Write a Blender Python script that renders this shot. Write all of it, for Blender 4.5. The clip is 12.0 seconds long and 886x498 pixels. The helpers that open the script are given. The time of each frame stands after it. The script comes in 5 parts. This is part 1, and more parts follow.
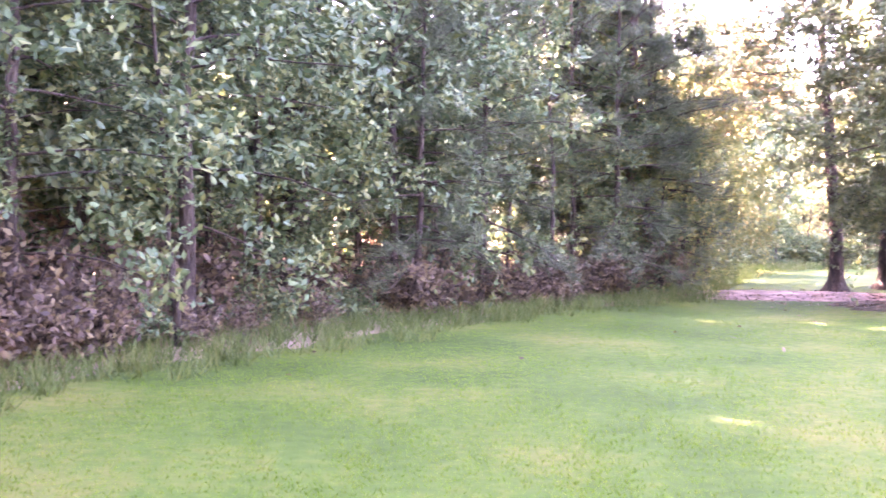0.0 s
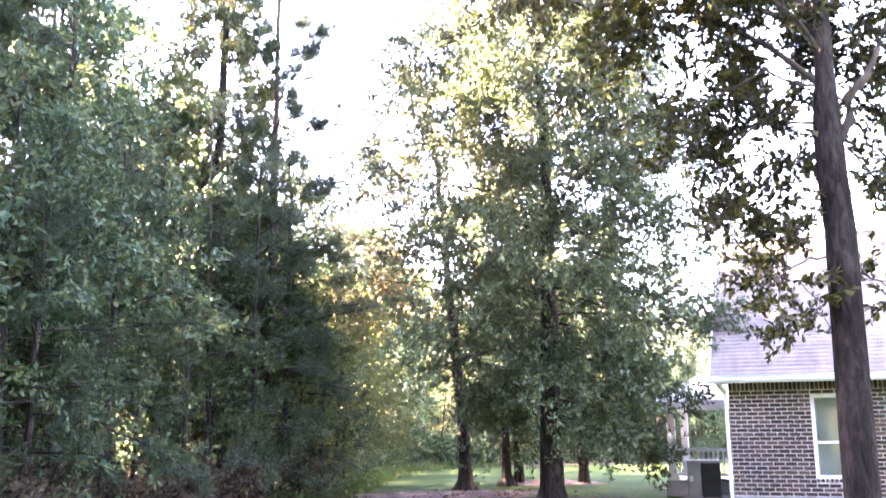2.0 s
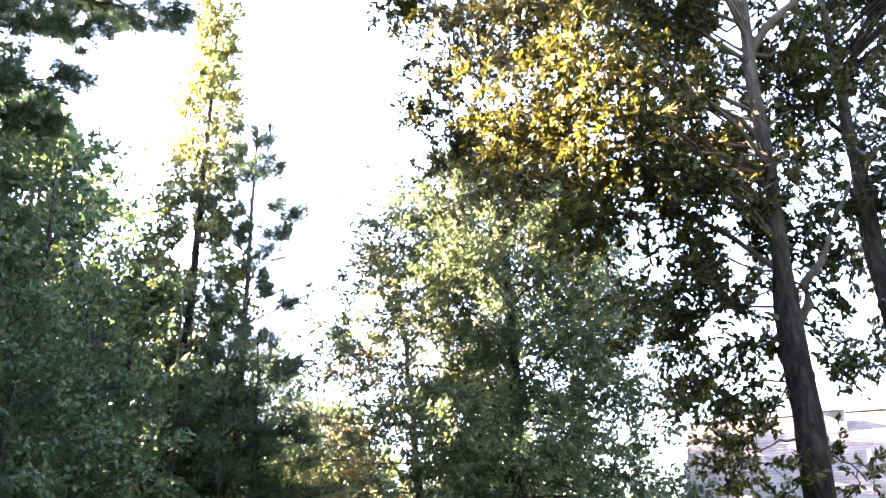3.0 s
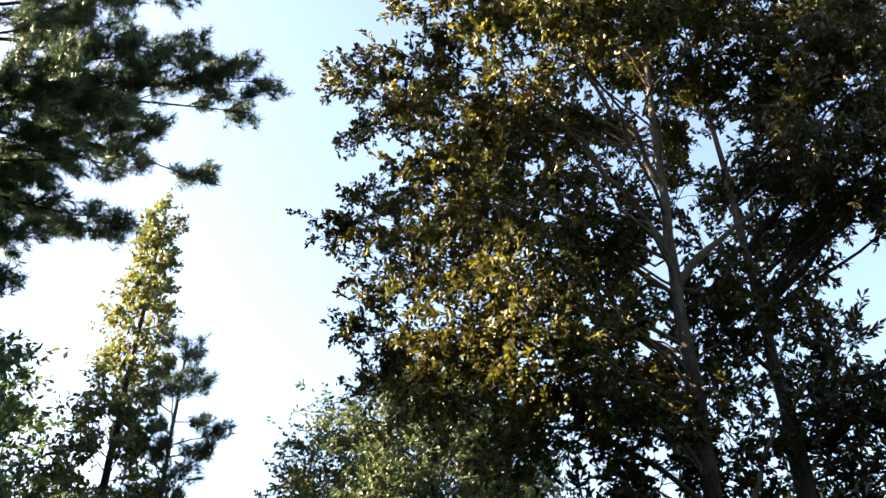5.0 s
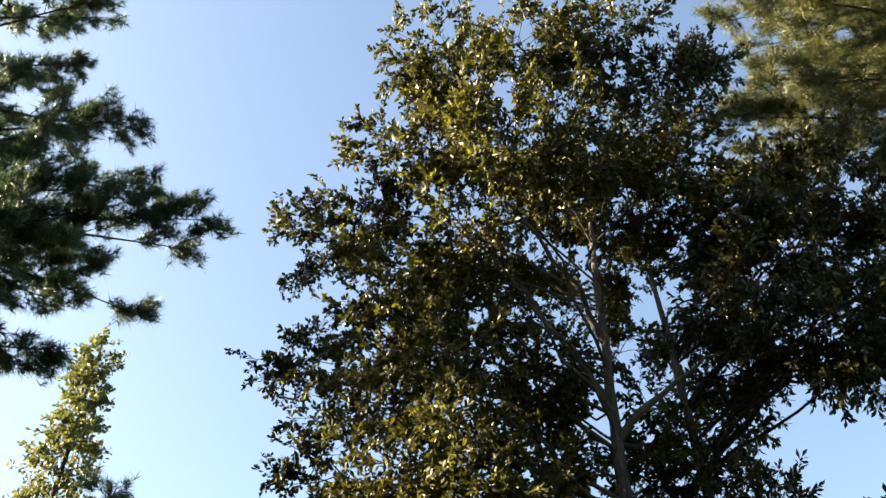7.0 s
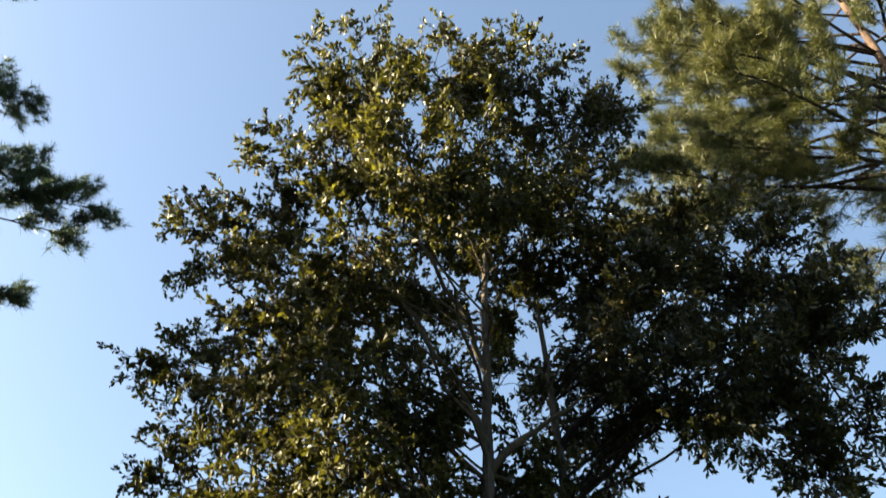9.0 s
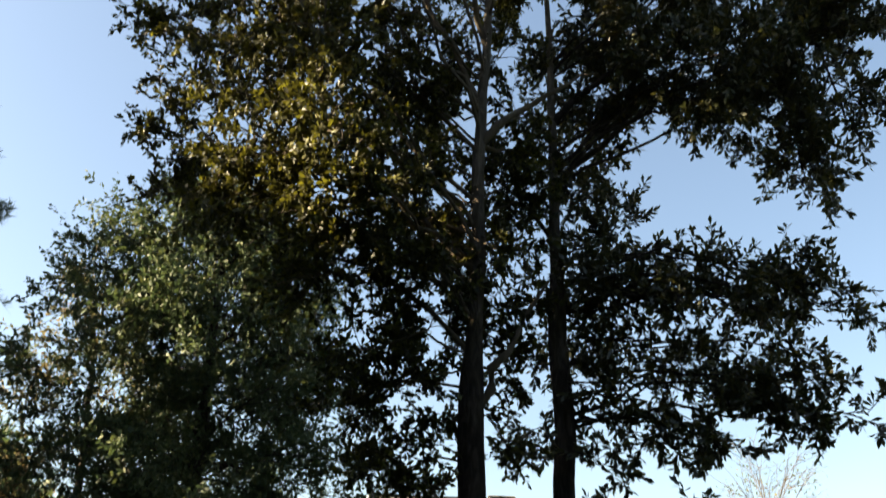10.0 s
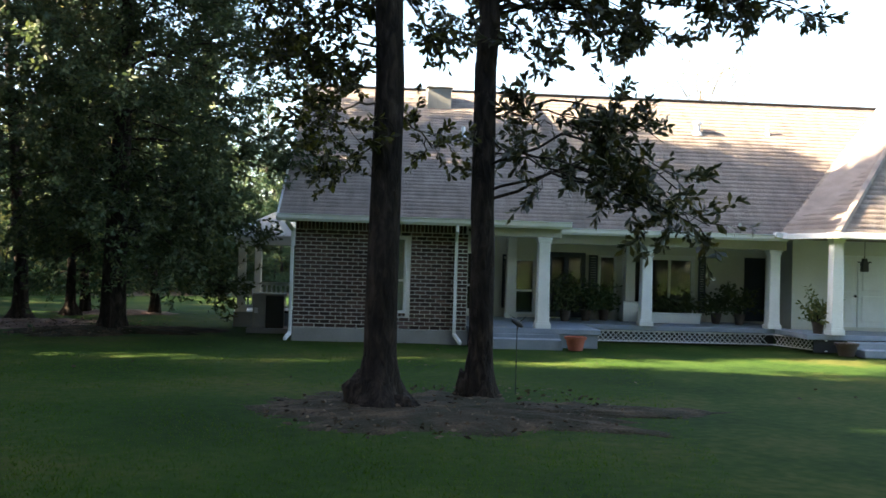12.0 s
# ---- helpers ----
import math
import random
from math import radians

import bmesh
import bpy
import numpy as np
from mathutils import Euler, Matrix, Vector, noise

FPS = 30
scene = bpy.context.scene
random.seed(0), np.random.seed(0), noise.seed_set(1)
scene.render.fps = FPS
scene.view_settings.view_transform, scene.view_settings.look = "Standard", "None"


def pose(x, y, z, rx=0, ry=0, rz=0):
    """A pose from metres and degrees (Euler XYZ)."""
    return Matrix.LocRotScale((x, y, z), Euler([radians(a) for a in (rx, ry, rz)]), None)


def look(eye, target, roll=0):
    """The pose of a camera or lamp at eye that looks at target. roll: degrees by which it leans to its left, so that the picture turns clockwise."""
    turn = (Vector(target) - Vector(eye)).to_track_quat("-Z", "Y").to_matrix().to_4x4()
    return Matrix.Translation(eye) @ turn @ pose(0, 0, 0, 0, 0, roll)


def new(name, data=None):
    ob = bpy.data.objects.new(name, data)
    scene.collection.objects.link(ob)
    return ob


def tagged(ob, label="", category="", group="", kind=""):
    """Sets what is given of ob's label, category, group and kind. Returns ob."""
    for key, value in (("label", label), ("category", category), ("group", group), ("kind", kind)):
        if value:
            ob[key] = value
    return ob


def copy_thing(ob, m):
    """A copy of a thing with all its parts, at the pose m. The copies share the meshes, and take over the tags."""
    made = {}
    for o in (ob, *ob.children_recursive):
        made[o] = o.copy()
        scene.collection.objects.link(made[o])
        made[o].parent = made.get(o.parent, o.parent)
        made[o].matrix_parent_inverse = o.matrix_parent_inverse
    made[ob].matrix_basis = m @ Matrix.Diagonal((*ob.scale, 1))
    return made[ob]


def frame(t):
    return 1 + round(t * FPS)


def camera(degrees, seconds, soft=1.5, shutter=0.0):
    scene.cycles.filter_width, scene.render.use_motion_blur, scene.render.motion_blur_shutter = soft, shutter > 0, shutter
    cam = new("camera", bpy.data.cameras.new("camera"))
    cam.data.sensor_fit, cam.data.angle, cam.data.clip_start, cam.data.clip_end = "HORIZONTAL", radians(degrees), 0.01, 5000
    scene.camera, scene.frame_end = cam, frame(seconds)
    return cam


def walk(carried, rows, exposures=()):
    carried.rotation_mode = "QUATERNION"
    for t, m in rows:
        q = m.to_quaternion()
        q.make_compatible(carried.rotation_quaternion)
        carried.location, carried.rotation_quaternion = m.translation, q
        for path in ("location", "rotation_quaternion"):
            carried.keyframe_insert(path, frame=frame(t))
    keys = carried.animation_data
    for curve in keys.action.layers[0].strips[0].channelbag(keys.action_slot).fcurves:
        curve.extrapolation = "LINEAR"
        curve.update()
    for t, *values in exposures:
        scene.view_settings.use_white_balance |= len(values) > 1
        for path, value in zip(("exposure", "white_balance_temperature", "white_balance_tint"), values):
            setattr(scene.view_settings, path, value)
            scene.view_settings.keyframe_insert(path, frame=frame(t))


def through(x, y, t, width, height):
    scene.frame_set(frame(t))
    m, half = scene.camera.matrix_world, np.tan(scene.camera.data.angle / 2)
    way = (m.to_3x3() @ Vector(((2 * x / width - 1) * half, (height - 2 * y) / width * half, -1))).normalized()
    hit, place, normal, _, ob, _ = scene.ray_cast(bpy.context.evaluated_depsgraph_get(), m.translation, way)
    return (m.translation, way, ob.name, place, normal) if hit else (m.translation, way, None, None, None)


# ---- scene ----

# ---------------------------------------------------------------- camera and its walk
cam = camera(50.9, 12.0, soft=1.5, shutter=0.14)
WAY = [
    (0.0, pose(-0.000, 0.000, 1.600, 88.36, -0.70, 0.52)),
    (0.3, pose(0.041, 0.035, 1.601, 88.45, -0.72, -7.12)),
    (0.5, pose(0.074, 0.062, 1.601, 88.78, -0.75, -11.62)),
    (0.8, pose(0.135, 0.105, 1.602, 89.43, 0.39, -15.24)),
    (1.0, pose(0.167, 0.117, 1.604, 89.93, -0.05, -19.26)),
    (1.2, pose(0.182, 0.113, 1.606, 91.50, -0.25, -20.30)),
    (1.5, pose(0.198, 0.106, 1.608, 94.12, -0.13, -20.71)),
    (1.8, pose(0.230, 0.126, 1.607, 97.53, 0.79, -21.04)),
    (2.0, pose(0.241, 0.137, 1.606, 100.85, 0.62, -20.71)),
    (2.2, pose(0.211, 0.118, 1.606, 104.24, 0.67, -20.59)),
    (2.5, pose(0.145, 0.063, 1.608, 107.46, 0.87, -21.39)),
    (2.8, pose(0.134, 0.040, 1.610, 110.29, 0.85, -22.71)),
    (3.0, pose(0.131, 0.034, 1.612, 111.71, 1.02, -22.76)),
    (3.2, pose(0.121, 0.023, 1.613, 113.90, 1.06, -22.57)),
    (3.5, pose(0.109, 0.012, 1.614, 116.70, 1.21, -23.06)),
    (3.7, pose(0.122, 0.017, 1.612, 118.17, 1.04, -23.66)),
    (5.3, pose(0.342, 0.227, 1.593, 126.90, 0.31, -28.25)),
    (5.5, pose(0.352, 0.237, 1.593, 127.60, 0.60, -28.98)),
    (6.0, pose(0.356, 0.233, 1.596, 130.30, 0.77, -30.45)),
    (6.2, pose(0.353, 0.230, 1.598, 130.98, 0.72, -31.23)),
    (6.5, pose(0.348, 0.224, 1.601, 132.38, 0.83, -31.00)),
    (7.0, pose(0.351, 0.211, 1.605, 134.67, 0.91, -31.37)),
    (7.2, pose(0.343, 0.204, 1.605, 135.50, 0.96, -31.35)),
    (8.8, pose(0.347, 0.269, 1.595, 139.23, 1.62, -38.49)),
    (9.0, pose(0.379, 0.281, 1.594, 136.02, 1.12, -40.49)),
    (9.2, pose(0.419, 0.278, 1.594, 133.03, 0.22, -41.41)),
    (9.5, pose(0.447, 0.236, 1.595, 126.81, 0.48, -44.55)),
    (9.8, pose(0.418, 0.127, 1.596, 120.16, -1.05, -42.58)),
    (10.0, pose(0.402, 0.066, 1.598, 115.52, -2.04, -42.11)),
    (10.2, pose(0.420, 0.045, 1.601, 110.45, -2.60, -42.54)),
    (10.5, pose(0.495, 0.033, 1.603, 103.14, -3.35, -42.92)),
    (10.8, pose(0.590, -0.015, 1.602, 98.20, -3.09, -41.76)),
    (11.0, pose(0.657, -0.037, 1.599, 95.35, -3.25, -40.86)),
    (11.2, pose(0.722, -0.041, 1.594, 93.07, -3.25, -39.22)),
    (11.5, pose(0.800, -0.042, 1.584, 91.43, -3.09, -40.79)),
    (11.8, pose(0.837, -0.034, 1.575, 91.33, -2.75, -42.82)),
    (12.0, pose(0.849, -0.024, 1.569, 91.05, -1.70, -44.87)),
]
EXPOSURES = [(0.0, 8.55, 7150, 79), (0.5, 8.2, 7200, 74), (1.0, 7.9, 7100, 67), (1.5, 7.5, 6850, 56), (2.0, 7.2, 6800, 45), (2.5, 6.68, 6800, 35), (3.5, 5.2, 6900, 22), (5.5, 3.35, 7000, 14), (7.0, 3.1, 7000, 9), (9.0, 3.0, 7000, 6), (10.0, 2.75, 7300, 8), (10.6, 2.55, 7500, 12), (11.2, 3.05, 7300, 12), (12.0, 4.05, 6750, 9)]
walk(cam, WAY, EXPOSURES)

# ---------------------------------------------------------------- sky and sun
SUN_BEARING, SUN_HEIGHT = -54.0, 26.0
world = bpy.data.worlds.new("evening_sky")
scene.world = world
world.use_nodes = True
wn = world.node_tree.nodes
sky = wn.new("ShaderNodeTexSky")
sky.sky_type, sky.sun_disc = "NISHITA", False
sky.sun_elevation, sky.sun_rotation = radians(SUN_HEIGHT), radians(SUN_BEARING)
sky.air_density, sky.dust_density, sky.ozone_density = 1.0, 1.6, 1.0
wn["Background"].inputs["Strength"].default_value = 0.05
world.node_tree.links.new(sky.outputs["Color"], wn["Background"].inputs["Color"])
sun_data = bpy.data.lights.new("sun", "SUN")
sun_data.energy, sun_data.angle, sun_data.color = 5.0, radians(0.6), (1.0, 0.85, 0.62)
sun = new("sun", sun_data)
sb, sh = radians(SUN_BEARING), radians(SUN_HEIGHT)
TO_SUN = Vector((math.sin(sb) * math.cos(sh), math.cos(sb) * math.cos(sh), math.sin(sh)))
sun.matrix_world = look(TO_SUN * 60, (0, 0, 0))


# ---------------------------------------------------------------- materials
def material(name, stops, rough=0.8, scale=4.0, fine=40.0, bump=0.3, metal=0.0, depth=0.02, random_by="", spread=0.25, distort=0.0, stretch=(1, 1, 1), gloss=0.5, fine_mix=0.35):
    """A surface with colour from coarse and fine noise through the colour stops, and relief from the fine noise."""
    m = bpy.data.materials.new(name)
    m.use_nodes = True
    t = m.node_tree
    nodes, link = t.nodes, t.links.new
    b = nodes["Principled BSDF"]
    b.inputs["Roughness"].default_value, b.inputs["Metallic"].default_value = rough, metal
    b.inputs["Specular IOR Level"].default_value = gloss
    co = nodes.new("ShaderNodeTexCoord")
    mp = nodes.new("ShaderNodeMapping")
    mp.inputs["Scale"].default_value = stretch
    link(co.outputs["Object"], mp.inputs["Vector"])
    n1, n2 = nodes.new("ShaderNodeTexNoise"), nodes.new("ShaderNodeTexNoise")
    for n, s in ((n1, scale), (n2, fine)):
        n.inputs["Scale"].default_value, n.inputs["Detail"].default_value, n.inputs["Distortion"].default_value = s, 5.0, distort
        link(mp.outputs["Vector"], n.inputs["Vector"])
    mix = nodes.new("ShaderNodeMix")
    mix.inputs[0].default_value = fine_mix
    link(n1.outputs["Fac"], mix.inputs[2])
    link(n2.outputs["Fac"], mix.inputs[3])
    ramp = nodes.new("ShaderNodeValToRGB")
    e = ramp.color_ramp.elements
    while len(e) < len(stops):
        e.new(0.5)
    for k, (p, c) in enumerate(stops):
        e[k].position, e[k].color = p, (*c, 1)
    value = mix.outputs[0]
    if random_by:
        g = nodes.new("ShaderNodeNewGeometry" if random_by == "island" else "ShaderNodeObjectInfo")
        out = g.outputs["Random Per Island"] if random_by == "island" else g.outputs["Random"]
        ma = nodes.new("ShaderNodeMath")
        ma.operation = "MULTIPLY_ADD"
        ma.inputs[1].default_value = spread
        link(out, ma.inputs[0])
        sub = nodes.new("ShaderNodeMath")
        sub.operation = "SUBTRACT"
        sub.inputs[1].default_value = spread / 2
        link(value, sub.inputs[0])
        link(sub.outputs[0], ma.inputs[2])
        value = ma.outputs[0]
    link(value, ramp.inputs["Fac"])
    link(ramp.outputs["Color"], b.inputs["Base Color"])
    if bump:
        bp = nodes.new("ShaderNodeBump")
        bp.inputs["Strength"].default_value, bp.inputs["Distance"].default_value = bump, depth
        link(n2.outputs["Fac"], bp.inputs["Height"])
        link(bp.outputs["Normal"], b.inputs["Normal"])
    return m


def foliage(name, stops, through=0.35, rough=0.5, scale=0.6, spread=0.7, gloss=0.35):
    """Leaves: each one its own tint, clumps of tint at crown scale, and light that shines through."""
    m = material(name, stops, rough, scale, 3.0, 0.0, random_by="island", spread=spread, gloss=gloss)
    t = m.node_tree
    ramp = next(n for n in t.nodes if n.type == "VALTORGB")
    tr, mx = t.nodes.new("ShaderNodeBsdfTranslucent"), t.nodes.new("ShaderNodeMixShader")
    hue = t.nodes.new("ShaderNodeHueSaturation")
    hue.inputs["Value"].default_value, hue.inputs["Saturation"].default_value = 1.6, 1.1
    t.links.new(ramp.outputs["Color"], hue.inputs["Color"])
    t.links.new(hue.outputs["Color"], tr.inputs["Color"])
    mx.inputs["Fac"].default_value = through
    t.links.new(t.nodes["Principled BSDF"].outputs[0], mx.inputs[1])
    t.links.new(tr.outputs[0], mx.inputs[2])
    t.links.new(mx.outputs[0], t.nodes["Material Output"].inputs["Surface"])
    return m


LAWN = material("lawn_grass", [(0.36, (0.0115, 0.029, 0.004)), (0.5, (0.0215, 0.046, 0.006)), (0.64, (0.058, 0.063, 0.015))], 0.9, 0.45, 7.0, 0.5, fine_mix=0.35, gloss=0.09)
BLADE = foliage("grass_blade", [(0.1, (0.033, 0.076, 0.01)), (0.5, (0.05, 0.096, 0.013)), (0.9, (0.098, 0.118, 0.025))], 0.5, scale=0.6, gloss=0.06)
LONG_GRASS = foliage("long_grass_blade", [(0.1, (0.02, 0.042, 0.012)), (0.5, (0.04, 0.068, 0.018)), (0.9, (0.085, 0.095, 0.035))], 0.3, scale=0.6, gloss=0.1)
OAK_LEAF = foliage("oak_leaf", [(0.2, (0.014, 0.0155, 0.006)), (0.5, (0.036, 0.035, 0.009)), (0.84, (0.12, 0.116, 0.022))], 0.27, 0.5, 0.3, spread=0.55, gloss=0.3)
SHADE_LEAF = foliage("shade_leaf", [(0.1, (0.016, 0.02, 0.009)), (0.5, (0.032, 0.035, 0.013)), (0.9, (0.09, 0.075, 0.02))], 0.3, 0.36, 0.4, gloss=0.55)
DARK_LEAF = foliage("dark_leaf", [(0.1, (0.034, 0.052, 0.026)), (0.5, (0.06, 0.086, 0.038)), (0.9, (0.1, 0.11, 0.04))], 0.18, 0.6, 0.4, gloss=0.25)
WOOD_LEAF = foliage("woodland_leaf", [(0.1, (0.024, 0.05, 0.025)), (0.5, (0.047, 0.084, 0.037)), (0.9, (0.11, 0.122, 0.044))], 0.22, 0.6, 0.35, gloss=0.25)
TIP_LEAF = foliage("sweetgum_leaf", [(0.1, (0.05, 0.07, 0.024)), (0.45, (0.075, 0.092, 0.028)), (0.85, (0.16, 0.142, 0.045))], 0.28, 0.55, 0.25, gloss=0.3)
PALE_LEAF = foliage("pale_leaf", [(0.1, (0.06, 0.085, 0.034)), (0.5, (0.1, 0.122, 0.046)), (0.9, (0.19, 0.16, 0.06))], 0.42, 0.6, 0.35, gloss=0.25)
LOOSE_LEAF = foliage("loose_leaf", [(0.1, (0.05, 0.055, 0.028)), (0.5, (0.085, 0.085, 0.04)), (0.9, (0.16, 0.115, 0.06))], 0.36, 0.6, 0.35, gloss=0.25)
BROWN_LEAF = foliage("brown_leaf", [(0.1, (0.04, 0.032, 0.026)), (0.5, (0.078, 0.058, 0.044)), (0.9, (0.12, 0.1, 0.052))], 0.3, 0.7, 0.5, gloss=0.2)
NEEDLE = foliage("pine_needle", [(0.1, (0.018, 0.036, 0.02)), (0.5, (0.034, 0.058, 0.028)), (0.9, (0.07, 0.085, 0.034))], 0.25, 0.5, 0.5)
OLIVE_NEEDLE = foliage("olive_needle", [(0.1, (0.03, 0.042, 0.014)), (0.5, (0.06, 0.068, 0.02)), (0.9, (0.11, 0.1, 0.028))], 0.25, 0.5, 0.5)
BARK = material("oak_bark", [(0.34, (0.009, 0.007, 0.006)), (0.5, (0.027, 0.02, 0.017)), (0.68, (0.075, 0.06, 0.05))], 0.95, 3.5, 16.0, 1.0, stretch=(1, 1, 0.3), gloss=0.2, fine_mix=0.6, distort=0.6, depth=0.07)
def sunlit_head_bark(name, foot, head, z0, z1):
    """Dark furrowed bark at the foot, painted paler up the stem, in patches, for the sunlight there."""
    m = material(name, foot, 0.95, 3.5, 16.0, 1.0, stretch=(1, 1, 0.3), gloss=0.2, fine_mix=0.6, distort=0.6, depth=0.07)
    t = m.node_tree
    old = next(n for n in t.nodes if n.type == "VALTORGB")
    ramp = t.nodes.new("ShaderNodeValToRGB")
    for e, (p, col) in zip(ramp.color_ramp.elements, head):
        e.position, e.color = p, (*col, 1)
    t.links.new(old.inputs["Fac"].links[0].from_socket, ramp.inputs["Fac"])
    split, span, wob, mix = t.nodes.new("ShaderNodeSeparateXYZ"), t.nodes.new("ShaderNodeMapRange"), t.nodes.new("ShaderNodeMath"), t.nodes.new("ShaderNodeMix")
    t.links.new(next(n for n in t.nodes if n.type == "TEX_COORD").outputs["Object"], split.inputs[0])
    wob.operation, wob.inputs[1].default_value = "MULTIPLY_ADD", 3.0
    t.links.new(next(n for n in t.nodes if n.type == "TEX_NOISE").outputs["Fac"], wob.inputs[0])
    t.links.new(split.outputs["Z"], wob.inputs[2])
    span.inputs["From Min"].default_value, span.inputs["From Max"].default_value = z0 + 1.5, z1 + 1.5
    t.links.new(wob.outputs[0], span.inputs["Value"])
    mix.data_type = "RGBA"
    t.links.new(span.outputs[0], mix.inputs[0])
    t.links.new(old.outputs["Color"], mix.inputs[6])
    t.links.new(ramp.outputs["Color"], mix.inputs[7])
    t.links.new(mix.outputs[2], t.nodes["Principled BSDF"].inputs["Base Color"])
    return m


# The pale head colours carry the sun on the upper stems.
OAK_TRUNK = sunlit_head_bark("sunlit_head_oak_bark", [(0.34, (0.008, 0.006, 0.005)), (0.5, (0.022, 0.016, 0.013)), (0.7, (0.06, 0.046, 0.036))], [(0.3, (0.05, 0.04, 0.032)), (0.7, (0.2, 0.165, 0.13))], 4.5, 10.0)
# Pale limb colour, with the sunlight of the upper crown painted in.
PALE_BARK = material("pale_sunlit_bark", [(0.3, (0.045, 0.035, 0.027)), (0.55, (0.105, 0.082, 0.06)), (0.75, (0.2, 0.16, 0.12))], 0.95, 2.2, 18.0, 0.8, stretch=(1, 1, 0.3), gloss=0.2)
PINE_BARK = material("pine_bark", [(0.32, (0.026, 0.018, 0.015)), (0.52, (0.07, 0.046, 0.036)), (0.72, (0.15, 0.105, 0.08))], 0.95, 4.0, 16.0, 1.0, stretch=(1, 1, 0.35), gloss=0.2)
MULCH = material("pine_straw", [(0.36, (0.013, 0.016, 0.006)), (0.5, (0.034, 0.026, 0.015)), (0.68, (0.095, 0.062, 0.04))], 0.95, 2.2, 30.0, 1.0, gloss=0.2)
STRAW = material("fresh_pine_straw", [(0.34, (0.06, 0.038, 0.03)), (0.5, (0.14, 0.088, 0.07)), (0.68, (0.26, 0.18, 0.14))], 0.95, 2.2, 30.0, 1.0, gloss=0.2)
SOIL = material("woodland_floor", [(0.3, (0.06, 0.045, 0.03)), (0.55, (0.12, 0.085, 0.055)), (0.75, (0.17, 0.14, 0.08))], 0.95, 1.2, 14.0, 1.0, gloss=0.2)
LITTER = material("fallen_leaf", [(0.2, (0.04, 0.025, 0.016)), (0.5, (0.07, 0.045, 0.028)), (0.8, (0.13, 0.09, 0.055))], 0.8, 1.0, 8.0, 0.0, random_by="island", spread=0.8)
BRICK = material("weathered_brick", [(0.25, (0.026, 0.015, 0.015)), (0.5, (0.064, 0.033, 0.03)), (0.72, (0.13, 0.08, 0.07))], 0.9, 3.0, 60.0, 0.6, random_by="object", spread=0.5)
MORTAR = material("pale_mortar", [(0.3, (0.62, 0.6, 0.58)), (0.7, (0.78, 0.76, 0.73))], 0.95, 3.0, 50.0, 0.5)
CONCRETE = material("concrete", [(0.3, (0.19, 0.185, 0.18)), (0.7, (0.3, 0.29, 0.285))], 0.9, 1.5, 35.0, 0.4)
WHITE = material("white_paint", [(0.3, (0.68, 0.69, 0.7)), (0.7, (0.8, 0.81, 0.82))], 0.5, 1.5, 20.0, 0.1)
SIDING = material("cream_siding", [(0.3, (0.58, 0.575, 0.53)), (0.7, (0.7, 0.69, 0.64))], 0.6, 1.2, 20.0, 0.1)
# Darker than the other trim: shade under the eaves put into the colour.
SHADED_EAVE = material("shaded_eave_paint", [(0.3, (0.36, 0.355, 0.34)), (0.7, (0.47, 0.46, 0.44))], 0.7, 1.5, 20.0, 0.1)
DECK = material("blue_grey_deck", [(0.3, (0.17, 0.2, 0.25)), (0.7, (0.26, 0.3, 0.36))], 0.7, 2.0, 25.0, 0.3)
DARK = material("dark_metal", [(0.3, (0.012, 0.012, 0.014)), (0.7, (0.03, 0.03, 0.032))], 0.5, 4.0, 40.0, 0.2)
GREY_METAL = material("grey_metal", [(0.3, (0.25, 0.24, 0.22)), (0.7, (0.38, 0.36, 0.33))], 0.5, 4.0, 40.0, 0.1)
SHUTTER = material("dark_blue_shutter", [(0.3, (0.02, 0.026, 0.045)), (0.7, (0.035, 0.045, 0.07))], 0.55, 3.0, 30.0, 0.1)
TERRACOTTA = material("terracotta", [(0.3, (0.3, 0.08, 0.05)), (0.7, (0.42, 0.13, 0.085))], 0.85, 4.0, 30.0, 0.2)
BROWN_POT = material("brown_glazed_pot", [(0.3, (0.03, 0.02, 0.017)), (0.7, (0.06, 0.042, 0.035))], 0.6, 4.0, 30.0, 0.1)
BLIND = material("window_blind", [(0.3, (0.3, 0.34, 0.28)), (0.7, (0.38, 0.42, 0.35))], 0.7, 2.0, 20.0, 0.0)
# Near-black colour that stands for the unlit rooms behind the porch glass.
DARK_ROOM = material("painted_dark_interior", [(0.3, (0.012, 0.011, 0.01)), (0.7, (0.022, 0.02, 0.018))], 0.9, 1.5, 10.0, 0.0)
SHINGLE = material("asphalt_shingle", [(0.25, (0.17, 0.135, 0.12)), (0.5, (0.26, 0.212, 0.188)), (0.75, (0.37, 0.305, 0.265))], 0.95, 1.6, 45.0, 0.7, random_by="object", spread=0.12, stretch=(3, 1, 1), gloss=0.2)


def pane_material():
    m = bpy.data.materials.new("window_glass")
    m.use_nodes = True
    b = m.node_tree.nodes["Principled BSDF"]
    b.inputs["Base Color"].default_value = (0.9, 0.93, 0.94, 1)
    b.inputs["Specular IOR Level"].default_value = 0.14
    b.inputs["Roughness"].default_value, b.inputs["Transmission Weight"].default_value, b.inputs["IOR"].default_value = 0.03, 1.0, 1.5
    return m


GLASS = pane_material()


